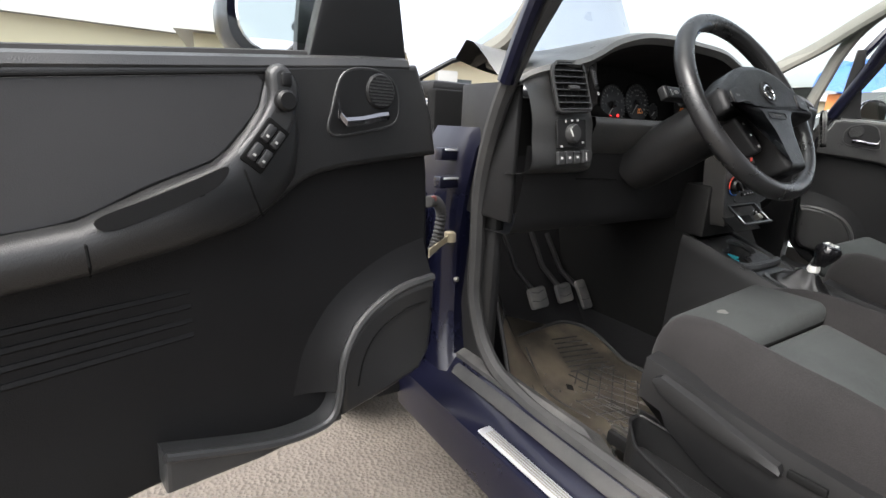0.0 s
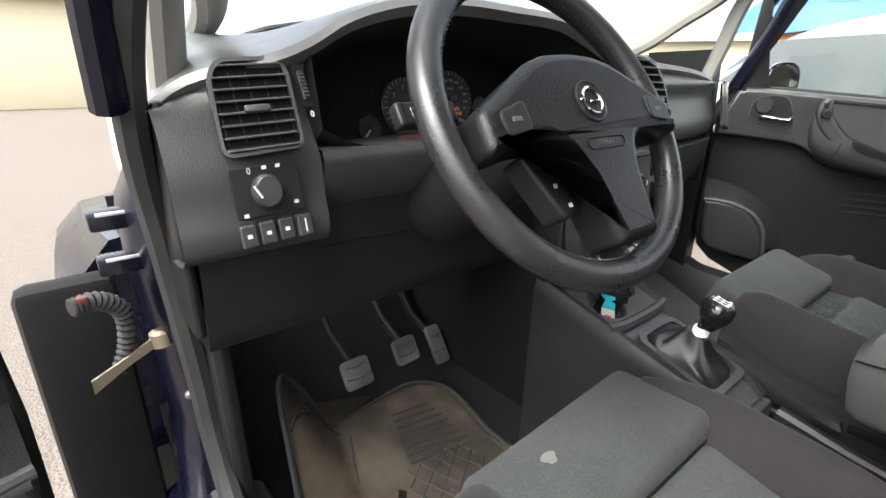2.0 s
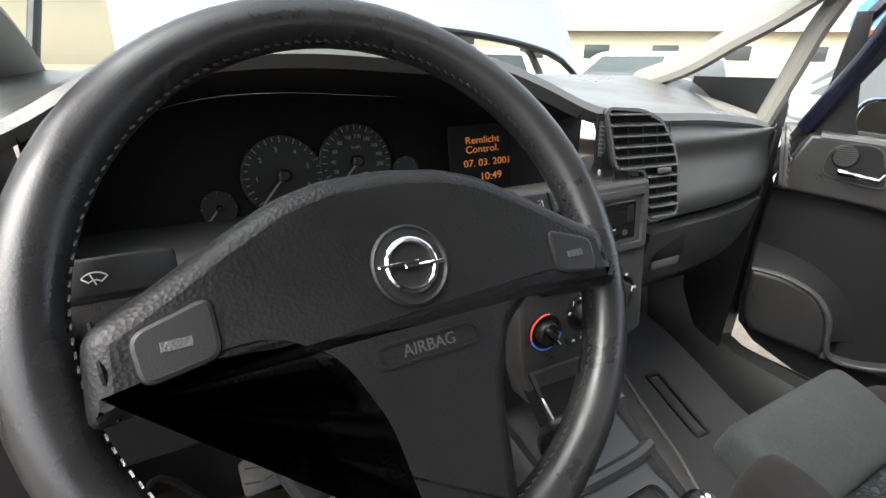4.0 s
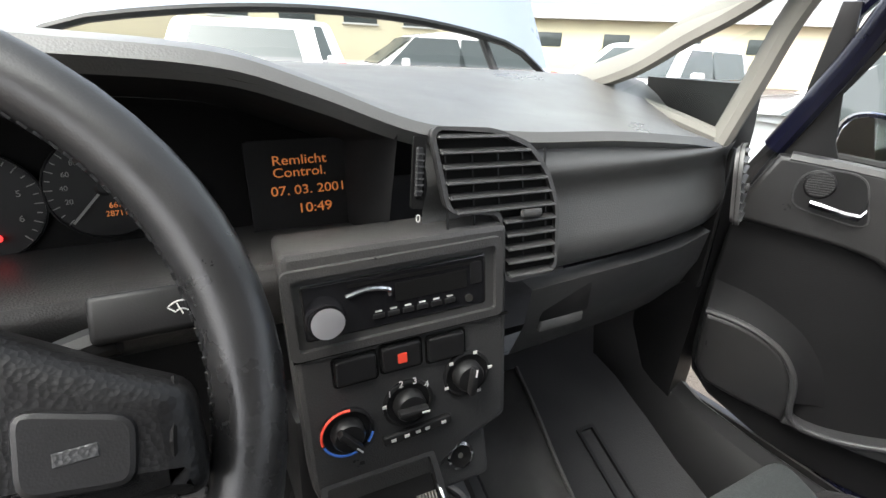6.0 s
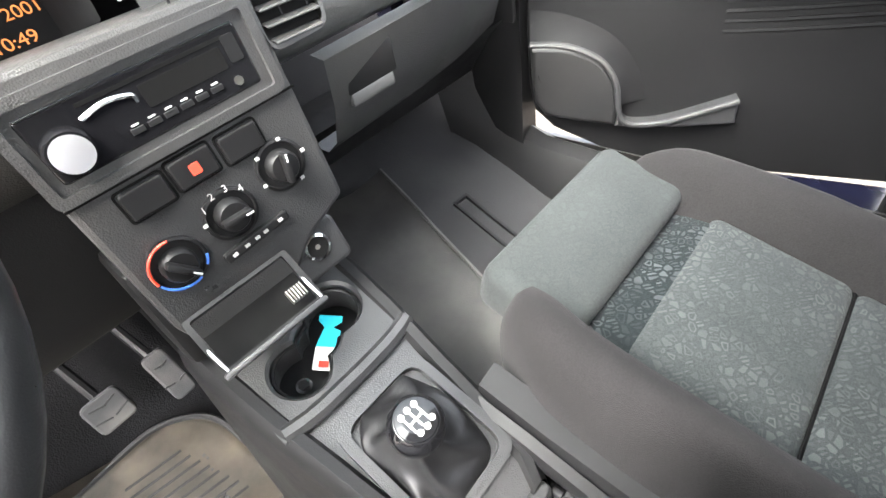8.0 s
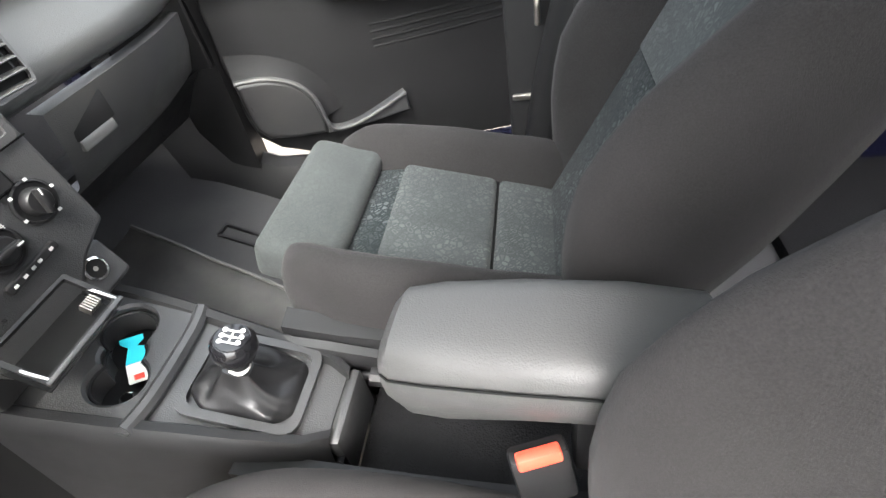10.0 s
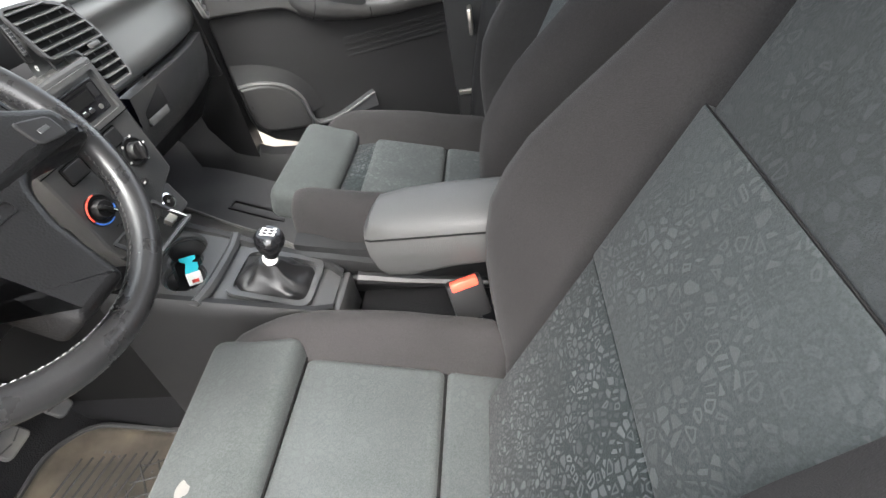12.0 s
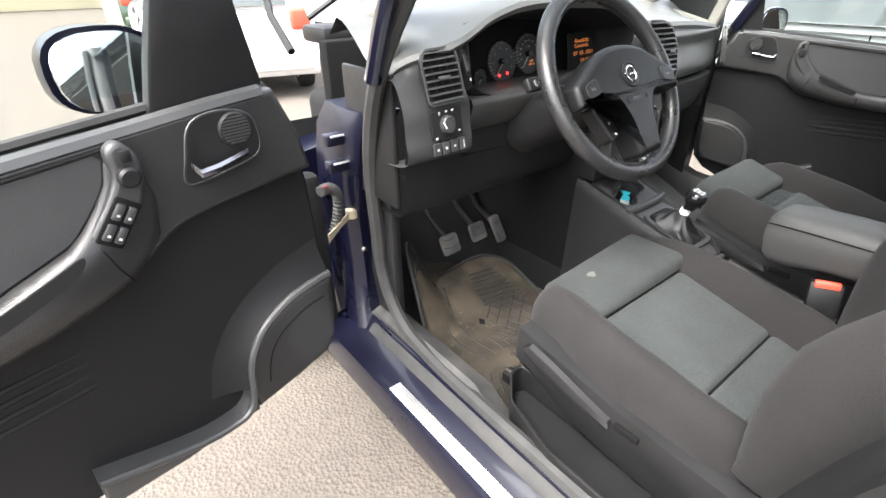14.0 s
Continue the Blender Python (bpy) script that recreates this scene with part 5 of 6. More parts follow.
part("lever", tube([(0.055, -0.09, 0.46), (0.055, -0.19, 0.44), (0.055, -0.41, 0.41)], [0.016, 0.013, 0.012], 10), M_BLACK, hand)
part("button", lathe([(0.007, 0), (0.006, 0.012)], frame_from((0.055, -0.09, 0.46), (1, 0, 0), (0, 0, 1)) @ Matrix.Rotation(math.pi, 4, "Y"), 12), M_BLACK, hand)


# ---- pedals ----
def pedal(name, label, x, y, z, w, h, lean):
    p = thing(name, label, "pedal", "pedals")
    m = frame_from((x, y, z), (1, 0, 0.05), (0, lean, 1))
    part("pad", prism(rect(-w / 2, -h / 2, w / 2, h / 2, 0.012), 0.012, m, 0.004), M_PLATE, p, "dusty rubber pedal pad")
    for k in range(4):
        a = 0.8 if k % 2 else -0.8
        part("tread", rbox(((k % 2 - 0.5) * w * 0.4, (k // 2 - 0.5) * h * 0.4, 0.0125), (w * 0.42, 0.003, 0.002), 0.0008, 1, m @ Matrix.Rotation(a * 0.3, 4, "Z")), M_RUBBER, p)
    part("arm", tube([m @ Vector((0, h * 0.2, -0.004)), m @ Vector((-0.01, 0.10, -0.05)), m @ Vector((-0.02, 0.24, -0.05))], 0.009, 8), M_BLACK, p, "black steel pedal arm")


pedal("clutch_pedal", "dusty rubber clutch pedal", -0.404, 0.558, 0.402, 0.066, 0.064, 0.5)
pedal("brake_pedal", "dusty rubber brake pedal", -0.248, 0.600, 0.380, 0.064, 0.062, 0.5)
pedal("throttle_pedal", "dusty rubber throttle pedal", -0.148, 0.604, 0.358, 0.042, 0.10, 0.6)

# ---- floor mat ----
mat = thing("floor_mat", "muddy black rubber floor mat with raised ribs", "floor mat")
outline = rounded([(-0.60, -0.1), (-0.14, -0.1), (-0.125, 0.40), (-0.14, 0.56), (-0.22, 0.61), (-0.42, 0.60), (-0.47, 0.60), (-0.575, 0.57), (-0.605, 0.42)], 0.05, 6)


def mat_z(y, x=-0.35):
    """Height of the mat: flat, rising to the bulkhead and onto the foot rest beside the clutch."""
    return 0.180 + max(0, y - 0.42) * 0.45 + max(0, -0.46 - x) * max(0, y - 0.40) * 12


def mat_span(y):
    xx = sorted(a[0] + (c[0] - a[0]) * (y - a[1]) / (c[1] - a[1]) for a, c in zip(outline, outline[1:] + outline[:1]) if (a[1] - y) * (c[1] - y) < 0)
    return xx[0], xx[-1]


y_lo, y_hi = min(p[1] for p in outline) + 0.001, max(p[1] for p in outline) - 0.001
rows = []
for k in range(49):
    y = y_lo + (y_hi - y_lo) * k / 48
    x0, x1 = mat_span(y)
    rows.append([Vector((x0 + (x1 - x0) * i / 24, y, mat_z(y, x0 + (x1 - x0) * i / 24) + 0.006 + 0.0012 * noise.noise(Vector((x0 * 0 + (x0 + (x1 - x0) * i / 24) * 14, y * 14, 3.0))))) for i in range(25)])
b = loft(rows, closed=False, caps=False)
bmesh.ops.solidify(b, geom=b.faces[:], thickness=0.005)
part("sheet", b, M_MAT, mat, "", 1.2)
b = tube([(x, y, mat_z(y, x) + 0.009) for x, y in outline], 0.006, 6, loop=True)
part("rim", b, M_RUBBER, mat)
def groove(name, a, c, r=0.0028, mat_=None):
    pts = [(a[0] + (c[0] - a[0]) * t - 0.012, a[1] + (c[1] - a[1]) * t + 0.105) for t in (0, 0.25, 0.5, 0.75, 1)]
    part(name, tube([(x, y, mat_z(y, x) + 0.0065) for x, y in pts], r, 5), mat_ or M_RUBBER, mat)


# diamond lattice beside the heel patch, squares behind it, long chevrons ahead, curved bars along the outer side
def clipped(px, py, dx, dy, box):
    lo, hi = -1.0, 1.0
    for p, d, low, high in ((px, dx, box[0], box[1]), (py, dy, box[2], box[3])):
        t0, t1 = sorted(((low - p) / d, (high - p) / d))
        lo, hi = max(lo, t0), min(hi, t1)
    return ((px + dx * lo, py + dy * lo), (px + dx * hi, py + dy * hi)) if hi - lo > 0.02 else None


for k in range(-6, 7):
    for dx, dy in ((0.8, 0.6), (0.35, -0.94)):
        seg = clipped(-0.275 + dy * 0.034 * k, 0.235 - dx * 0.034 * k, dx, dy, (-0.365, -0.185, 0.11, 0.335))
        if seg:
            groove("rib", seg[0], seg[1], 0.0022)
for k in range(4):
    groove("rib", (-0.415 + 0.03 * k, 0.03), (-0.425 + 0.024 * k, 0.235 - 0.01 * k), 0.002)
for k in range(6):
    groove("rib", (-0.43, 0.055 + 0.035 * k), (-0.335, 0.04 + 0.033 * k), 0.002)
for k in range(8):
    groove("chevron", (-0.335 + 0.004 * k, 0.340 + 0.016 * k), (-0.165 - 0.006 * k, 0.315 + 0.018 * k), 0.0026)
for k in range(2):
    bend = spline([(-0.50 + 0.045 * k, 0.16, 0), (-0.515 + 0.045 * k, 0.25, 0), (-0.50 + 0.045 * k, 0.35, 0), (-0.465 + 0.045 * k, 0.45, 0)], 5)
    part("curved_bar", tube([(p.x - 0.012, p.y + 0.105, mat_z(p.y + 0.105, p.x) + 0.0065) for p in bend], 0.0028, 5), M_RUBBER, mat)
for k in range(14):
    x = -0.57 + 0.024 * (k % 7)
    y = 0.02 + 0.045 * (k // 7) + 0.01 * math.sin(k)
    groove("tread", (x, y), (x + 0.018, y + 0.03 + 0.008 * math.sin(2 * k)))
for k in range(5):
    groove("foot_rib", (-0.565 + 0.012 * k, 0.40 + 0.014 * k), (-0.52 + 0.02 * k, 0.45 + 0.004 * k), 0.003)
b = bmesh.new()
for k in range(60):
    rx, ry = random.uniform(-0.57, -0.16), random.uniform(0.05, 0.52)
    rbox((rx, ry, mat_z(ry, rx) + 0.0075), (random.uniform(0.002, 0.007), random.uniform(0.002, 0.006), 0.003), 0, bm=b)
tagged(part("grit", b, M_PLATE), "dry crumbs of mud on the floor mat", "mud", kind="stuff")
part("heel_mark", prism([(-0.40, 0.285), (-0.385, 0.305), (-0.375, 0.29), (-0.39, 0.27)], 0.003, Matrix.Translation((-0.014, 0.108, 0.1855))), M_DARK, mat, "worn black diamond patch")
# loose cover over the passenger footwell, its edge curling up
cover = thing("floor_cover", "loose grey rubbery floor cover with a curled edge", "floor cover")
rows = []
for k in range(13):
    t = k / 12
    a, c = Vector((0.27 + 0.12 * t ** 0.6, 0.08 + 0.46 * t, 0)), Vector((0.10, 0.06 + 0.55 * t, 0))
    row = []
    for j in range(9):
        q = a.lerp(c, j / 8)
        lift = 0.306 + 0.022 * math.exp(-(j / 1.3) ** 2) + 0.010 * noise.noise(Vector((q.x * 9, q.y * 7, 1.0))) + max(0, q.y - 0.15) * 0.40 + 0.05 * (j / 8) ** 3
        row.append(Vector((q.x, q.y, lift + 0.006)))
    rows.append(row)
b = loft(rows, closed=False, caps=False)
f = bmesh.ops.solidify(b, geom=b.faces[:], thickness=0.003)
part("sheet", b, M_COVER, cover, "", 1.2)
part("curled_edge", tube([r[0] + Vector((0, 0, 0.002)) for r in rows], 0.004, 6), M_COVER, cover)
# slot in the passenger floor
slot = thing("floor_slot", "black rectangular frame in the passenger floor", "floor frame")
m_s = frame_from((0.482, 0.340, 0.361), (0.06, 1, 0.415), (-1, 0.06, 0)) @ Matrix.Rotation(0, 4, "Z")
part("frame", ring_plate(rect(-0.085, -0.022, 0.085, 0.022, 0.004), rect(-0.078, -0.015, 0.078, 0.015, 0.002), 0.006, m_s), M_BLACK, slot)


# ---- doors ----
def car_door(name, label, m, side, length=0.86):
    """A front door in its own frame: x from the hinge rearwards, y inwards, z up. side: -1 turns it for the other hand."""
    d = thing(name, label, "car door", "front doors", at=m)
    P = lambda u, z, n=0.0: Vector((u, n, z))
    flat = Matrix(((1, 0, 0, 0), (0, 0, 1, 0), (0, 1, 0, 0), (0, 0, 0, 1)))
    up = lambda n: Matrix.Translation((0, n, 0)) @ flat
    low = [(0.078, 0.47), (0.10, 0.42), (0.16, 0.398), (0.30, 0.372), (0.45, 0.368), (0.60, 0.36), (length, 0.34)]
    if side < 0:
        low = [(0.078, 0.47), (0.09, 0.41), (0.14, 0.355), (0.30, 0.27), (0.45, 0.235), (0.60, 0.21), (length, 0.16)]
    belt = [(length, 0.915), (0.677, 0.940), (0.41, 0.968), (0.25, 0.985), (0.134, 0.995), (0.10, 0.91), (0.084, 0.80), (0.076, 0.65)]
    outline = low + belt
    part("skin", prism(outline, 0.07, up(-0.09), 0.01), M_PAINT, d, "dark blue painted door skin")
    part("lining", prism(outline, 0.022, up(-0.02), 0.008, 3), M_LINER, d, "black plastic door lining")
    # upper panel with its curved lower edge
    cur = [(p.x, p.y) for p in spline([(0.088, 0.838, 0), (0.20, 0.828, 0), (0.30, 0.816, 0), (0.352, 0.802, 0), (0.395, 0.772, 0), (0.440, 0.743, 0), (0.545, 0.717, 0), (0.635, 0.702, 0), (length - 0.01, 0.680, 0)], 5)]
    upper = cur + [(length - 0.01, 0.913), (0.677, 0.937), (0.41, 0.965), (0.25, 0.982), (0.140, 0.990), (0.104, 0.91)]
    part("upper_panel", prism(upper, 0.032, up(0.0), 0.010, 3), M_DOOR, d, "grained black upper door panel")
    part("belt_rail", tube([P(u, z, 0.018) for u, z in ((0.16, 0.984), (0.25, 0.977), (0.41, 0.960), (0.677, 0.933), (length - 0.02, 0.911))], 0.015, 8), M_DASH, d)
    part("belt_seal", tube([P(u, z, -0.015) for u, z in ((0.15, 0.999), (0.25, 0.993), (0.41, 0.977), (0.677, 0.949), (length - 0.01, 0.925))], 0.008, 6), M_RUBBER, d)
    # vinyl field framed by the armrest band
    edge_pts = [(length - 0.01, 0.755), (0.72, 0.758), (0.640, 0.769), (0.565, 0.803), (0.490, 0.832), (0.467, 0.850), (0.443, 0.877), (0.423, 0.905), (0.414, 0.938)]
    cloth = [(p.x, p.y) for p in spline([(u, z, 0) for u, z in edge_pts], 4)] + [(0.424, 0.948), (0.677, 0.920), (length - 0.01, 0.896)]
    part("cloth_field", prism(cloth, 0.004, up(0.032), 0.003), M_VINYL, d, "dark grey vinyl door field")
    part("field_line", tube([P(u, z, 0.037) for u, z in ((0.414, 0.951), (0.677, 0.922), (length - 0.01, 0.898))], 0.0022, 6), M_DARK, d)
    # armrest band that sweeps from the switches down to the rear
    band = ((length - 0.01, 0.681, length - 0.01, 0.755, 0.05), (0.72, 0.692, 0.72, 0.758, 0.055), (0.636, 0.703, 0.640, 0.769, 0.058), (0.545, 0.718, 0.565, 0.803, 0.056), (0.485, 0.731, 0.490, 0.832, 0.048), (0.442, 0.744, 0.467, 0.850, 0.040), (0.397, 0.772, 0.443, 0.877, 0.028), (0.370, 0.805, 0.423, 0.905, 0.018), (0.360, 0.86, 0.413, 0.938, 0.010), (0.368, 0.915, 0.405, 0.955, 0.005))
    rows = []
    for ub, zb, ut, zt, n in band:
        row = []
        for t, k in ((0.0, 0.0), (0.04, 0.35), (0.12, 0.68), (0.28, 0.92), (0.5, 1.0), (0.72, 0.96), (0.88, 0.78), (0.97, 0.5), (1.0, 0.1)):
            row.append(P(ub + (ut - ub) * t, zb + (zt - zb) * t, 0.024 + 0.01 * min(1, t * 8) + 0.72 * n * k))
        rows.append(row)
    part("arm_rest", loft(rows, closed=False, caps=False), M_DOOR, d, "curved moulded armrest band", 1.0)
    gp = [(p.x, p.y) for p in spline([(0.626, 0.776, 0), (0.572, 0.796, 0), (0.522, 0.815, 0), (0.482, 0.830, 0), (0.496, 0.806, 0), (0.55, 0.782, 0), (0.612, 0.762, 0)], 4, True)]
    part("grab_recess", prism(gp, 0.004, up(0.0715)), M_BLACK, d, "dark grab recess")
    part("band_joint", tube([P(0.636, 0.707, 0.055), P(0.637, 0.725, 0.076), P(0.638, 0.748, 0.075), P(0.640, 0.767, 0.045)], 0.0018, 5), M_DARK, d)
    part("band_joint", tube([P(0.430, 0.756, 0.050), P(0.446, 0.79, 0.062), P(0.455, 0.82, 0.062), P(0.466, 0.846, 0.045)], 0.0014, 5), M_DARK, d)
    pod = part("switch_pod", prism([(p.x, p.y) for p in spline([(0.392, 0.962, 0), (0.412, 0.952, 0), (0.413, 0.916, 0), (0.434, 0.880, 0), (0.466, 0.838, 0), (0.446, 0.812, 0), (0.408, 0.844, 0), (0.381, 0.885, 0), (0.372, 0.932, 0)], 4, True)], 0.020, up(0.036), 0.008, 3), M_DASH, d, "raised switch pod")
    part("mirror_knob", lathe([(0.0145, 0), (0.0145, 0.010), (0.011, 0.014)], Matrix.Translation((0.396, 0.056, 0.915)) @ Matrix.Rotation(-math.pi / 2, 4, "X"), 20), M_BLACK, pod)
    part("lock_button", rbox((0.392, 0.058, 0.943), (0.015, 0.006, 0.018), 0.004), M_BLACK, pod)
    if side > 0:
        t = Matrix.Translation((0.426, 0.056, 0.855)) @ Matrix.Rotation(radians(-38), 4, "Y")
        part("switch_plate", rbox((0, 0.002, 0), (0.036, 0.006, 0.070), 0.003, 2, t), M_DARK, pod)
        for i in range(2):
            for j in range(2):
                k = part("window_switch", rbox((-0.0075 + i * 0.015, 0.006, -0.0155 + j * 0.031), (0.0125, 0.008, 0.025), 0.003, 2, t), M_DASH, pod, "window switch")
                part("switch_mark", rbox((-0.0075 + i * 0.015, 0.0105, -0.020 + j * 0.031), (0.004, 0.0006, 0.003), 0, 1, t), M_WHITE, k)
    # handle and tweeter
    hr = [(p.x, p.y) for p in spline([(0.312, 0.872, 0), (0.308, 0.912, 0), (0.288, 0.962, 0), (0.235, 0.972, 0), (0.190, 0.952, 0), (0.188, 0.896, 0), (0.245, 0.878, 0)], 5, True)]
    part("handle_cup", prism(hr, 0.003, up(0.0325), 0.002), M_BLACK, d, "dark handle recess")
    part("cup_line", tube([P(u, z, 0.034) for u, z in hr], 0.0022, 6, loop=True), M_DASH, d)
    part("door_handle", loft([[P(u, z + a, 0.040 + n + c) for a, c in ((-0.008, 0), (-0.006, 0.006), (0.002, 0.008), (0.007, 0.004), (0.006, 0))] for u, z, n in ((0.304, 0.922, 0.0), (0.306, 0.902, 0.006), (0.298, 0.890, 0.012), (0.27, 0.893, 0.014), (0.235, 0.900, 0.012), (0.214, 0.902, 0.004))]), M_HANDLE, d, "chrome inner door handle")
    part("tweeter", lathe([(0.028, 0), (0.028, 0.004), (0.025, 0.007), (0.0, 0.008)], Matrix.Translation((0.222, 0.033, 0.940)) @ Matrix.Rotation(-math.pi / 2, 4, "X"), 32), M_BLACK, d, "round tweeter grille")
    bm = bmesh.new()
    for k in range(9):
        z = -0.020 + k * 0.005
        ww = math.sqrt(0.024 ** 2 - z * z)
        rbox((0.222, 0.0415, 0.940 + z), (2 * ww, 0.0015, 0.0026), 0, bm=bm)
    part("tweeter_grille", bm, M_DASH, d)
    # speaker bulge with map pocket lip
    ridge = spline([P(0.088, 0.600), P(0.15, 0.596), P(0.20, 0.584), P(0.25, 0.558), P(0.28, 0.525), P(0.298, 0.485), P(0.306, 0.425), P(0.318, 0.392), P(0.35, 0.378), P(0.43, 0.385), P(0.580, 0.432)], 6)
    spk = [(p.x, p.z) for p in ridge[:37]] + [(0.30, 0.376), (0.20, 0.392), (0.12, 0.412), (0.095, 0.45), (0.088, 0.52)]
    part("speaker_bulge", prism(spk, 0.045, up(0.0), 0.014, 4), M_DOOR, d, "bulged speaker housing")
    part("pocket_lip", tube([p + Vector((0, 0.034 + 0.012 * min(1, i / 30), 0)) for i, p in enumerate(ridge)], [0.009 - 0.002 * min(1, i / 50) for i in range(len(ridge))], 8), M_DASH, d, "raised map pocket edge")
    # sloped flare between the lower field and the bulge
    flare = [[p + Vector((0, 0.034, 0)) for p in ridge[:37]]]
    flare.append([p + Vector((0.012 * i / 37, 0.022, 0.020 * (1 - i / 37))) for i, p in enumerate(ridge[:37])])
    flare.append([p + Vector((0.045 * i / 37, 0.006, 0.055 * (1 - i / 37))) for i, p in enumerate(ridge[:37])])
    flare.append([p + Vector((0.080 * i / 37, 0.0, 0.085 * (1 - i / 37))) for i, p in enumerate(ridge[:37])])
    part("bulge_flare", loft(flare, closed=False, caps=False), M_LINER, d, "", 1.2)
    pk = [(p.x, p.z) for p in ridge[36:]] + [(0.582, 0.372), (0.45, 0.366), (0.30, 0.374)]
    part("map_pocket", prism(pk, 0.045, up(0.0), 0.006), M_DASH, d, "map pocket")
    arc = spline([P(0.115, 0.560, 0.056), P(0.17, 0.552, 0.056), P(0.225, 0.525, 0.056), P(0.255, 0.485, 0.056), P(0.268, 0.43, 0.056)], 6)
    if side > 0:
        part("speaker_line", tube([p - Vector((0, 0.010, 0)) for p in arc], 0.0015, 5), M_DARK, d)
    for k in range(4):
        part("rib", tube([P(0.52, 0.650 - k * 0.022, -0.002), P(0.64, 0.645 - k * 0.022, 0.0), P(length - 0.03, 0.636 - k * 0.022, 0.0)], 0.006, 6), M_LINER, d)
    # sail panel, mirror, window frame
    sail = [(0.140, 0.995), (0.330, 0.975), (0.310, 1.05), (0.285, 1.13), (0.235, 1.28), (0.19, 1.28)] if side > 0 else [(0.14, 0.976), (0.25, 0.968), (0.228, 1.02), (0.212, 1.12), (0.195, 1.28), (0.165, 1.28)]
    part("sail", prism(sail, 0.02, up(-0.02), 0.004), M_BLACK, d, "black mirror sail panel")
    mu, mz, mw, mh = (0.345, 1.036, 0.078, 0.060) if side > 0 else (0.275, 1.02, 0.050, 0.060)
    part("window_frame", tube([P(u, z, -0.03) for u, z in ((0.150, 0.975), (0.19, 1.26), (0.30, 1.43), (0.55, 1.49), (length, 1.46), (length, 0.91))], 0.016, 8), M_PAINT, d)
    g = bmesh.new()
    g.faces.new([g.verts.new(P(u, z, -0.035)) for u, z in ((0.31, 0.955), (0.27, 1.12), (0.21, 1.27), (0.32, 1.42), (0.55, 1.475), (length, 1.45), (length, 0.90))])
    gl = part("window_glass", g, M_GLASS, d, "clear door glass")
    gl.visible_shadow = False
    mir = part("mirror_housing", loft([[Vector((mu + mw * math.copysign(abs(math.cos(a)) ** 0.75, math.cos(a)) * s, -0.06 - n, mz + mh * math.copysign(abs(math.sin(a)) ** 0.75, math.sin(a)) * s)) for a in [2 * math.pi * k / 24 for k in range(24)]] for u0, s, n in ((0.355, 1.0, 0.0), (0.355, 1.03, 0.03), (0.355, 0.9, 0.08), (0.355, 0.6, 0.11))]), M_PAINT, d, "dark blue outside mirror")
    part("mirror_glass", loft([[Vector((mu + mw * 0.91 * math.copysign(abs(math.cos(a)) ** 0.75, math.cos(a)) * s, -0.046 + n - 0.012 * math.sin(a) * s, mz + mh * 0.9 * math.copysign(abs(math.sin(a)) ** 0.75, math.sin(a)) * s)) for a in [2 * math.pi * k / 24 for k in range(24)]] for s, n in ((1.0, 0.0), (0.98, 0.004))]), M_MIRROR, mir, "mirror glass")
    part("mirror_arm", rbox((mu - mw - 0.03, -0.08, mz - 0.035), (0.10, 0.05, 0.05), 0.015), M_PAINT, mir)
    if side < 0:
        bmesh_flip = Matrix.Diagonal((1, -1, 1, 1))
        for o in d.children_recursive:
            o.data.transform(bmesh_flip)
            o.data.flip_normals()
    return d


M_MIRROR = material("mirror", (0.85, 0.87, 0.88), 0.02, 1.0)
# driver's door, wide open: x runs to the car's left, its inside faces rearwards
m_dd = Matrix(((-0.9834, 0.1812, 0, -0.830), (-0.1812, -0.9834, 0, 0.393), (0, 0, 1, 0.0), (0, 0, 0, 1)))
car_door("car_door_driver", "wide open dark blue front door with black lining", m_dd, 1, 0.84)
# passenger's door, a little open
a = radians(27)
m_pd = Matrix(((math.sin(a), math.cos(a), 0, 0.682), (-math.cos(a), math.sin(a), 0, 0.426), (0, 0, 1, 0.181), (0, 0, 0, 1))) @ Matrix.Scale(0.8, 4)
car_door("car_door_passenger", "partly open dark blue front door with black lining", m_pd, -1, 0.99)

# check strap, hinges, wiring gaiter
strap = thing("door_check", "bare steel door check strap", "door check")
part("strap", loft([[Vector((x, y, z + a)) for a in (-h, h)] + [Vector((x, y + 0.005, z + a)) for a in (h, -h)] for x, y, z, h in ((-0.740, 0.530, 0.628, 0.009), (-0.765, 0.517, 0.624, 0.008), (-0.80, 0.495, 0.618, 0.007), (-0.845, 0.465, 0.610, 0.010))]), M_STRAP, strap)
part("boss", lathe([(0.015, -0.012), (0.015, 0.010), (0.009, 0.014)], Matrix.Translation((-0.750, 0.526, 0.628)), 16), M_STRAP, strap)
for z in (0.764, 0.828):
    h = thing("hinge_bracket", "dark blue painted steel door hinge bracket", "hinge", "driver's door hinges")
    part("leaf", rbox((-0.775, 0.514, z), (0.06, 0.03, 0.028), 0.005), M_PAINT, h)
    # bright strip in place of the highlight on the painted bracket
    part("edge", rbox((-0.769, 0.498, z + 0.010), (0.052, 0.004, 0.005), 0.001), M_ALU, h)
gaiter = thing("wiring_gaiter", "ribbed black wiring gaiter with a red clip", "wiring gaiter")
gp = spline([(-0.845, 0.48, 0.725), (-0.815, 0.495, 0.722), (-0.790, 0.51, 0.692), (-0.793, 0.515, 0.64), (-0.81, 0.51, 0.60)], 10)
part("hose", tube(gp, [0.011 + 0.003 * (i % 2) for i in range(len(gp))], 10), M_RUBBER, gaiter)
part("clip", rbox((-0.832, 0.480, 0.732), (0.014, 0.012, 0.012), 0.003), M_DULLRED, gaiter)
bolt = thing("bolt", "bare steel bolt in the door post", "bolt")
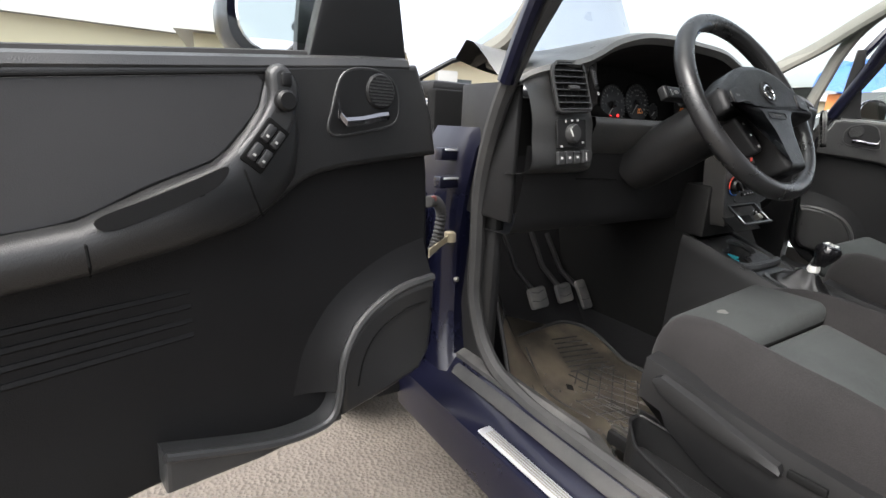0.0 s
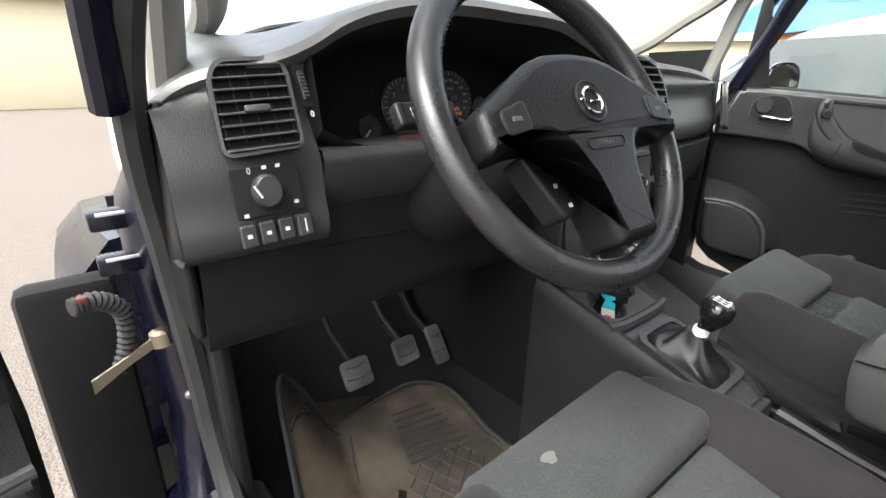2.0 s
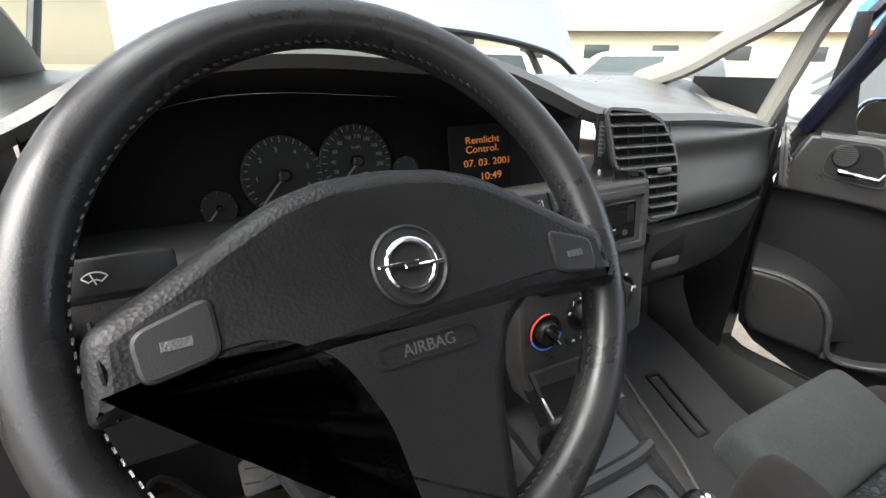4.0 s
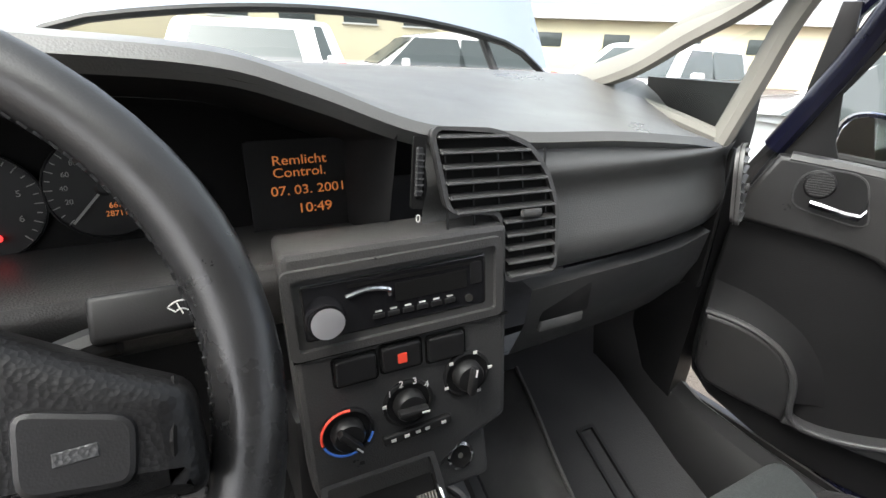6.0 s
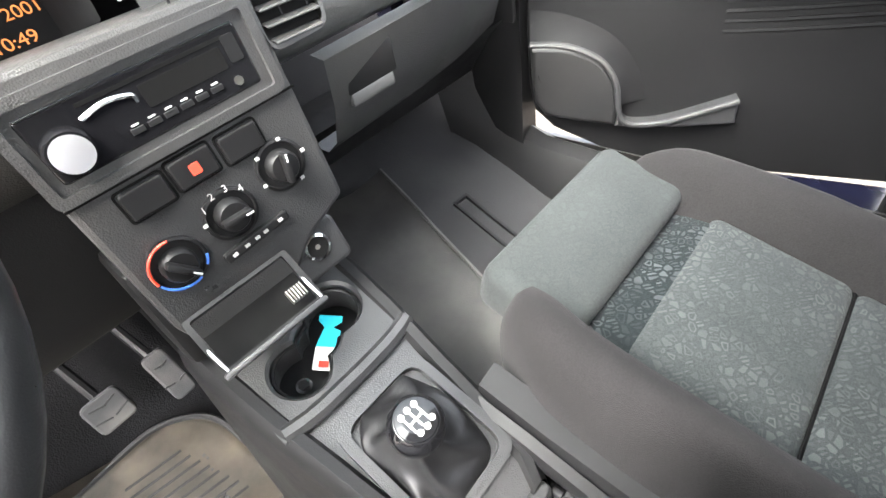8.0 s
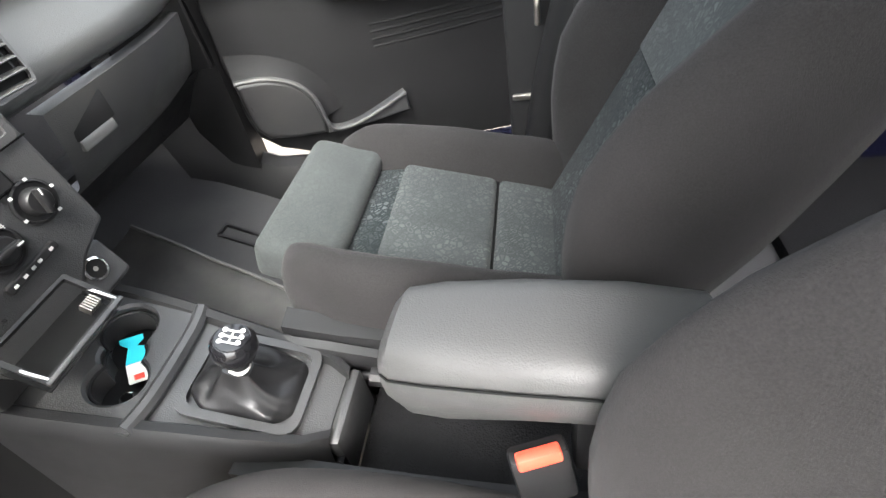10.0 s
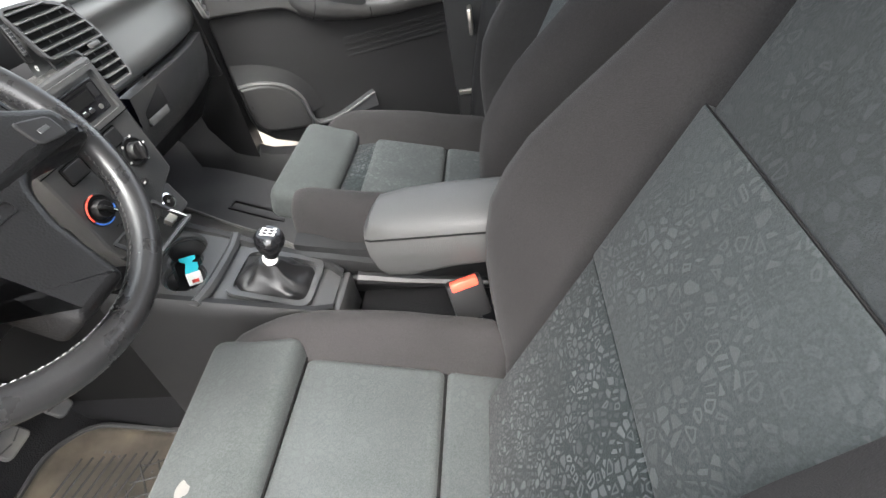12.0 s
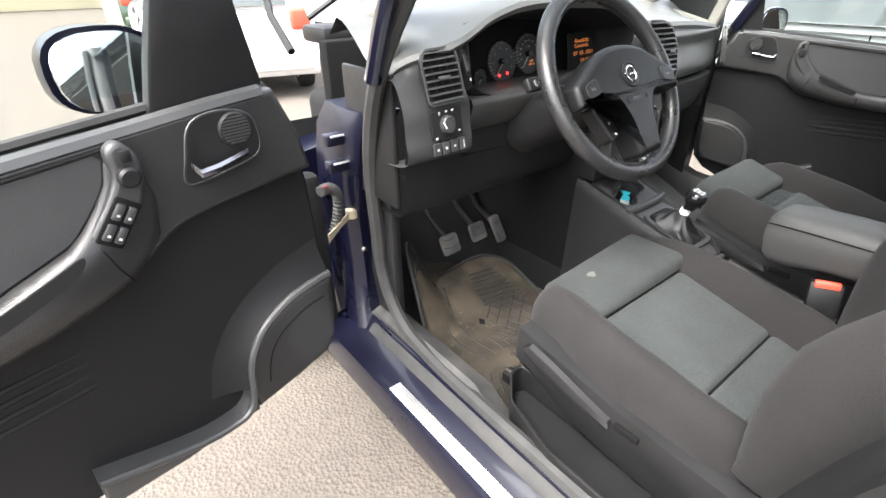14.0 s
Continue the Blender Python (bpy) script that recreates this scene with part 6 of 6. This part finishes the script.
part("head", lathe([(0.007, 0), (0.007, 0.006), (0.004, 0.008)], frame_from((-0.728, 0.524, 0.516), (1, 0, 0), (0, 0, 1)), 8), M_STEEL, bolt)

# ---- bonnet and windscreen ----
bonnet = thing("bonnet", "raised bonnet seen through the windscreen, sky glare put into its pale colour", "bonnet")
# sky reflection painted into the base colour; the car itself is dark blue
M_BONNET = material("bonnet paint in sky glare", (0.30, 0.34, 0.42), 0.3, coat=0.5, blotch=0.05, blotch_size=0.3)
rings = []
for dy, dz in ((0.0, 0.0), (0.10, 0.16), (0.22, 0.36), (0.34, 0.60), (0.42, 0.85)):
    rings.append([Vector((0.20 + x * 0.99, 1.10 + dy + 0.12 * x * x, 1.190 + dz - 0.09 * (x / 0.7) ** 2 - 0.05 * max(0, abs(x) - 0.55) / 0.15)) for x in [-0.72 + 1.44 * i / 20 for i in range(21)]])
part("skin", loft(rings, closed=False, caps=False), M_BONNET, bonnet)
for sx in (-1, 1):
    part("stay", tube([(sx * 0.62, 1.26, 1.30), (sx * 0.66, 1.10, 1.05), (sx * 0.66, 0.98, 0.96)], 0.012, 8), M_BLACK, bonnet, "black gas strut")
part("rear_edge", tube([p + Vector((0, 0, -0.005)) for p in rings[0]], 0.01, 6), M_BLACK, bonnet)
screen = thing("windscreen", "clear windscreen", "windscreen", kind="structure")
g = []
for t in (0.0, 0.33, 0.66, 1.0):
    g.append([Vector((x * (1 - 0.18 * t), screen_base(x)[0] + 0.02 - 1.05 * t, 1.085 + 0.42 * t)) for x in [-0.66 + 1.32 * i / 8 for i in range(9)]])
w = part("pane", loft(g, closed=False, caps=False), M_SCREEN, screen)
w.visible_shadow = False


# front wings, engine bay and wheels of the car
nose = thing("car_front", "dark blue front wings and open engine bay under the raised bonnet", "car body", kind="structure")
for sx in (-1, 1):
    prof = [(0.84, 0.30), (0.87, 0.45), (0.88, 0.58), (0.86, 0.68), (0.80, 0.745), (0.70, 0.76), (0.70, 0.30)]
    rows = []
    for y, k, dz in ((0.72, 0.97, 0.0), (0.95, 1.0, 0.0), (1.25, 0.99, -0.03), (1.50, 0.94, -0.09), (1.65, 0.84, -0.16)):
        rows.append([Vector((sx * u * k, y, max(0.25, z + dz * (z - 0.3) / 0.6))) for u, z in prof])
    part("wing", loft(rows), M_PAINT, nose)
    tyre = part("tyre", lathe([(0.24, -0.09), (0.30, -0.08), (0.31, 0.0), (0.30, 0.08), (0.24, 0.09)], Matrix.Translation((sx * 0.80, 1.12, 0.21)) @ Matrix.Rotation(math.pi / 2, 4, "Y"), 28), M_RUBBER, nose, "black tyre")
    part("wheel_rim", lathe([(0.22, -0.095), (0.20, 0.095)], Matrix.Translation((sx * 0.80, 1.12, 0.21)) @ Matrix.Rotation(math.pi / 2, 4, "Y"), 24), M_ALU, tyre, "silver wheel rim")
    tyre = part("tyre", lathe([(0.24, -0.09), (0.30, -0.08), (0.31, 0.0), (0.30, 0.08), (0.24, 0.09)], Matrix.Translation((sx * 0.74, -1.75, 0.21)) @ Matrix.Rotation(math.pi / 2, 4, "Y"), 28), M_RUBBER, nose, "black tyre")
    part("wheel_rim", lathe([(0.22, -0.095), (0.20, 0.095)], Matrix.Translation((sx * 0.74, -1.75, 0.21)) @ Matrix.Rotation(math.pi / 2, 4, "Y"), 24), M_ALU, tyre, "silver wheel rim")
part("bumper", rbox((0, 1.66, 0.40), (1.42, 0.14, 0.36), 0.06, 3), M_PAINT, nose)
part("engine", rbox((0, 1.15, 0.60), (0.95, 0.45, 0.36), 0.05, 3), M_LINING, nose, "dark engine block")
part("cowl", rbox((0, 1.00, 1.00), (1.16, 0.16, 0.05), 0.015), M_BLACK, nose, "black plastic scuttle panel")

# ---- yard: parked cars, buildings, tarpaulin ----
M_CARGLASS = material("dark car glass", (0.05, 0.06, 0.06), 0.08, spec=0.6)
M_TYRE = material("tyre rubber", (0.02, 0.02, 0.02), 0.8)


def parked_car(name, label, x, y, turn, colour, length=4.2, height=1.45, width=1.72):
    c = thing(name, label, "car", "parked cars", at=pose(x, y, GROUND, 0, 0, turn))
    paint = material(name + " paint", colour, 0.25, coat=0.8, blotch=0.05, blotch_size=0.5)
    L, W, H = length, width, height
    prof = [(-L / 2, 0.35), (-L / 2 - 0.02, 0.6), (-L / 2 + 0.05, 0.92), (-L / 2 + 0.35, 0.98), (L / 2 - 1.25, 0.98), (L / 2 - 0.45, 0.85), (L / 2 - 0.05, 0.70), (L / 2, 0.45), (L / 2 - 0.05, 0.25), (-L / 2 + 0.05, 0.25)]
    body = rounded(prof, 0.12, 4)
    rings = [[Vector((u, s * W / 2 * k, z)) for u, z in body] for s, k in ((-1, 0.90), (-1, 1.0), (1, 1.0), (1, 0.90))]
    bmb = loft([[Vector((p.x * 0.985, p.y, 0.6 + (p.z - 0.6) * 0.96)) for p in rings[0]], rings[1], rings[2], [Vector((p.x * 0.985, p.y, 0.6 + (p.z - 0.6) * 0.96)) for p in rings[3]]])
    bod = part("body", bmb, paint, c)
    cab = [(-L / 2 + 0.12, 0.93), (-L / 2 + 0.45, H - 0.06), (-L / 2 + 0.8, H), (L / 2 - 2.2, H), (L / 2 - 1.85, H - 0.06), (L / 2 - 1.1, 0.93)]
    cb = rounded(cab, 0.12, 4)
    part("cabin", loft([[Vector((u, s * (W * 0.47 - (z - 0.93) * 0.24), z)) for u, z in cb] for s in (-1, 1)]), paint, c)
    for s in (-1, 1):
        for u0, u1 in ((-L / 2 + 0.55, -0.35), (-0.28, L / 2 - 1.75)):
            pts = []
            for u, z in ((u0 - 0.15, 0.97), (u1 + 0.05 if u1 < 0 else u1 + 0.45, 0.97), (u1, H - 0.10), (u0, H - 0.10)):
                pts.append(Vector((u, s * (W * 0.47 - (z - 0.93) * 0.24 + 0.006), z)))
            b = bmesh.new()
            b.faces.new([b.verts.new(p) for p in pts])
            f = bmesh.ops.extrude_face_region(b, geom=b.faces[:])
            bmesh.ops.translate(b, vec=(0, s * 0.006, 0), verts=[v for v in f["geom"] if isinstance(v, bmesh.types.BMVert)])
            part("side_window", b, M_CARGLASS, c, "dark side glass")
        for u in (-L / 2 + 0.8, L / 2 - 0.85):
            wh = part("wheel", lathe([(0.30, -0.09), (0.31, -0.05), (0.31, 0.05), (0.30, 0.09)], Matrix.Translation((u, s * (W / 2 - 0.08), 0.31)) @ Matrix.Rotation(math.pi / 2, 4, "X"), 24), M_TYRE, c, "black tyre")
            part("rim", lathe([(0.20, -0.095), (0.19, 0.095)], Matrix.Translation((u, s * (W / 2 - 0.08), 0.31)) @ Matrix.Rotation(math.pi / 2, 4, "X"), 20), M_ALU, wh, "silver rim")
        part("mirror", rbox((L / 2 - 1.55, s * (W / 2 + 0.08), 1.02), (0.12, 0.18, 0.13), 0.04, 3), paint, c)
        part("tail_lamp", rbox((-L / 2 + 0.03, s * (W / 2 - 0.16), 0.85), (0.10, 0.22, 0.22), 0.04, 3), M_RED, c, "red tail lamp")
        part("headlamp", rbox((L / 2 - 0.16, s * (W / 2 - 0.22), 0.68), (0.24, 0.30, 0.15), 0.05, 3), M_CARGLASS, c, "clear headlamp")
        part("door_line", rbox((-0.32, s * (W / 2 + 0.001), 0.68), (0.008, 0.006, 0.5), 0), M_DARK, c)
    for u, tl in ((-L / 2 + 0.24, 1), (L / 2 - 1.45, -1)):
        du, z0, z1 = (0.30, 0.97, H - 0.12) if tl > 0 else (-0.62, 0.97, H - 0.10)
        b = bmesh.new()
        n = Vector((-0.02 if tl > 0 else 0.02, 0, 0.015))
        if tl > 0:
            q = [(-L / 2 + 0.14, -0.6, 0.97), (-L / 2 + 0.14, 0.6, 0.97), (-L / 2 + 0.42, 0.5, H - 0.11), (-L / 2 + 0.42, -0.5, H - 0.11)]
        else:
            q = [(L / 2 - 1.16, -0.66, 0.97), (L / 2 - 1.16, 0.66, 0.97), (L / 2 - 1.80, 0.52, H - 0.10), (L / 2 - 1.80, -0.52, H - 0.10)]
        lo = [b.verts.new(Vector(p) + n) for p in q]
        b.faces.new(lo)
        part("rear_window" if tl > 0 else "front_window", b, M_CARGLASS, c, "dark glass")
    part("plate", rbox((-L / 2 - 0.03, 0, 0.62), (0.02, 0.5, 0.11), 0.004), M_WHITE, c)
    part("bumper", rbox((-L / 2, 0, 0.42), (0.12, W * 0.94, 0.2), 0.05, 3), paint, c)
    return c


parked_car("parked_hatchback", "pale silver hatchback parked beside the passenger door", 3.4, 0.6, 86, (0.42, 0.46, 0.46), 4.0, 1.42)
parked_car("parked_saloon", "white saloon parked behind the silver car", 6.2, 1.6, 84, (0.75, 0.75, 0.75), 4.5, 1.45)
parked_car("parked_estate", "white estate car parked ahead of the bonnet", 4.0, 8.2, 170, (0.78, 0.78, 0.78), 4.4, 1.5)
parked_car("parked_van", "white people carrier parked ahead", 1.6, 10.5, 95, (0.72, 0.74, 0.76), 4.3, 1.6)
parked_car("parked_wagon", "white estate car with red tail lamps", 6.8, 5.6, 195, (0.78, 0.78, 0.78), 4.5, 1.48)
parked_car("parked_compact", "white compact car with red tail lamps near the open door", 1.0, 7.2, 75, (0.75, 0.75, 0.75), 3.9, 1.45)
parked_car("parked_green", "dark green off-road car in the yard", 1.7, 15.0, 80, (0.05, 0.08, 0.05), 4.0, 1.7)
M_YELLOW = material("pale yellow render", (0.62, 0.56, 0.40), 0.85, blotch=0.08, blotch_size=0.8, grain=0.2, grain_size=0.02)
M_ROOF = material("grey roof sheet", (0.25, 0.24, 0.23), 0.6, blotch=0.2, blotch_size=0.5)
shed = thing("yard_building", "long pale yellow single-storey building with a low roof", "building", at=pose(6.6, 19.5, GROUND, 0, 0, -10))
part("wall", rbox((0, 0, 1.7), (11, 6, 3.4), 0.02), M_YELLOW, shed)
part("roof", prism([(-3.6, 3.35), (3.6, 3.35), (0, 4.6)], 12, Matrix(((0, 0, 1, -6), (1, 0, 0, 0), (0, 1, 0, 0), (0, 0, 0, 1)))), M_ROOF, shed)
for k in range(5):
    w = part("window", rbox((-4.4 + 2 * k, -3.01, 2.3), (1.1, 0.06, 0.7), 0.01), M_CARGLASS, shed, "small dark window")
    part("window_frame", rbox((-4.4 + 2 * k, -3.03, 1.92), (1.2, 0.1, 0.06), 0.01), M_WHITE, w)
part("air_conditioner", rbox((3, -3.2, 2.6), (0.8, 0.35, 0.6), 0.03), M_WHITE, shed, "white air conditioner box")
M_TARP = material("blue tarpaulin", (0.03, 0.12, 0.40), 0.5, blotch=0.2, blotch_size=0.3, grain=0.3, grain_size=0.05)
M_BOXO = material("orange panel", (0.65, 0.22, 0.06), 0.6, blotch=0.15, blotch_size=0.3)
truck = thing("covered_trailer", "orange trailer under a blue tarpaulin", "trailer", at=pose(10.5, 0.6, GROUND, 0, 0, 85))
part("side_board", rbox((0, 0, 1.3), (6, 2.3, 1.1), 0.03), M_BOXO, truck)
b = bmesh.new()
bmesh.ops.create_grid(b, x_segments=40, y_segments=16, size=1)
for v in b.verts:
    x, y = v.co.x * 3.2, v.co.y * 1.35
    v.co = Vector((x, y, 2.5 - 0.35 * abs(v.co.y) ** 3 - 0.5 * max(0, abs(v.co.y) - 0.85) * 4 + 0.12 * noise.noise(Vector((x, y, 0)) * 1.5)))
part("tarpaulin", b, M_TARP, truck, "creased blue tarpaulin")
for u in (-1.9, 1.9):
    for v in (-0.95, 0.95):
        part("wheel", lathe([(0.34, -0.11), (0.385, -0.08), (0.385, 0.08), (0.34, 0.11)], Matrix.Translation((u, v, 0.383)) @ Matrix.Rotation(math.pi / 2, 4, "X"), 20), M_TYRE, truck, "black tyre")
part("load", rbox((0, 0, 2.0), (5.9, 2.2, 0.9), 0.2, 3), M_TARP, truck)
hall = thing("yard_hall", "pale yellow low hall beyond the yard", "building", at=pose(-11, 34, GROUND, 0, 0, 4))
part("wall", rbox((0, 0, 2.5), (26, 8, 5), 0.05), M_YELLOW, hall)
part("roof", prism([(-4.6, 4.9), (4.6, 4.9), (0, 6.4)], 27, Matrix(((0, 0, 1, -13.5), (1, 0, 0, 0), (0, 1, 0, 0), (0, 0, 0, 1)))), M_ROOF, hall)
store = thing("yard_store", "long pale storage building behind the parked cars", "building", at=pose(25, 27, GROUND, 0, 0, -42))
part("wall", rbox((0, 0, 1.7), (34, 7, 3.4), 0.05), M_YELLOW, store)
part("roof", prism([(-4.1, 3.35), (4.1, 3.35), (0, 4.5)], 35, Matrix(((0, 0, 1, -17.5), (1, 0, 0, 0), (0, 1, 0, 0), (0, 0, 0, 1)))), M_ROOF, store)
for k in range(8):
    part("window", rbox((-14 + 4 * k, -3.51, 2.2), (1.5, 0.06, 0.8), 0.01), M_CARGLASS, store, "small dark window")
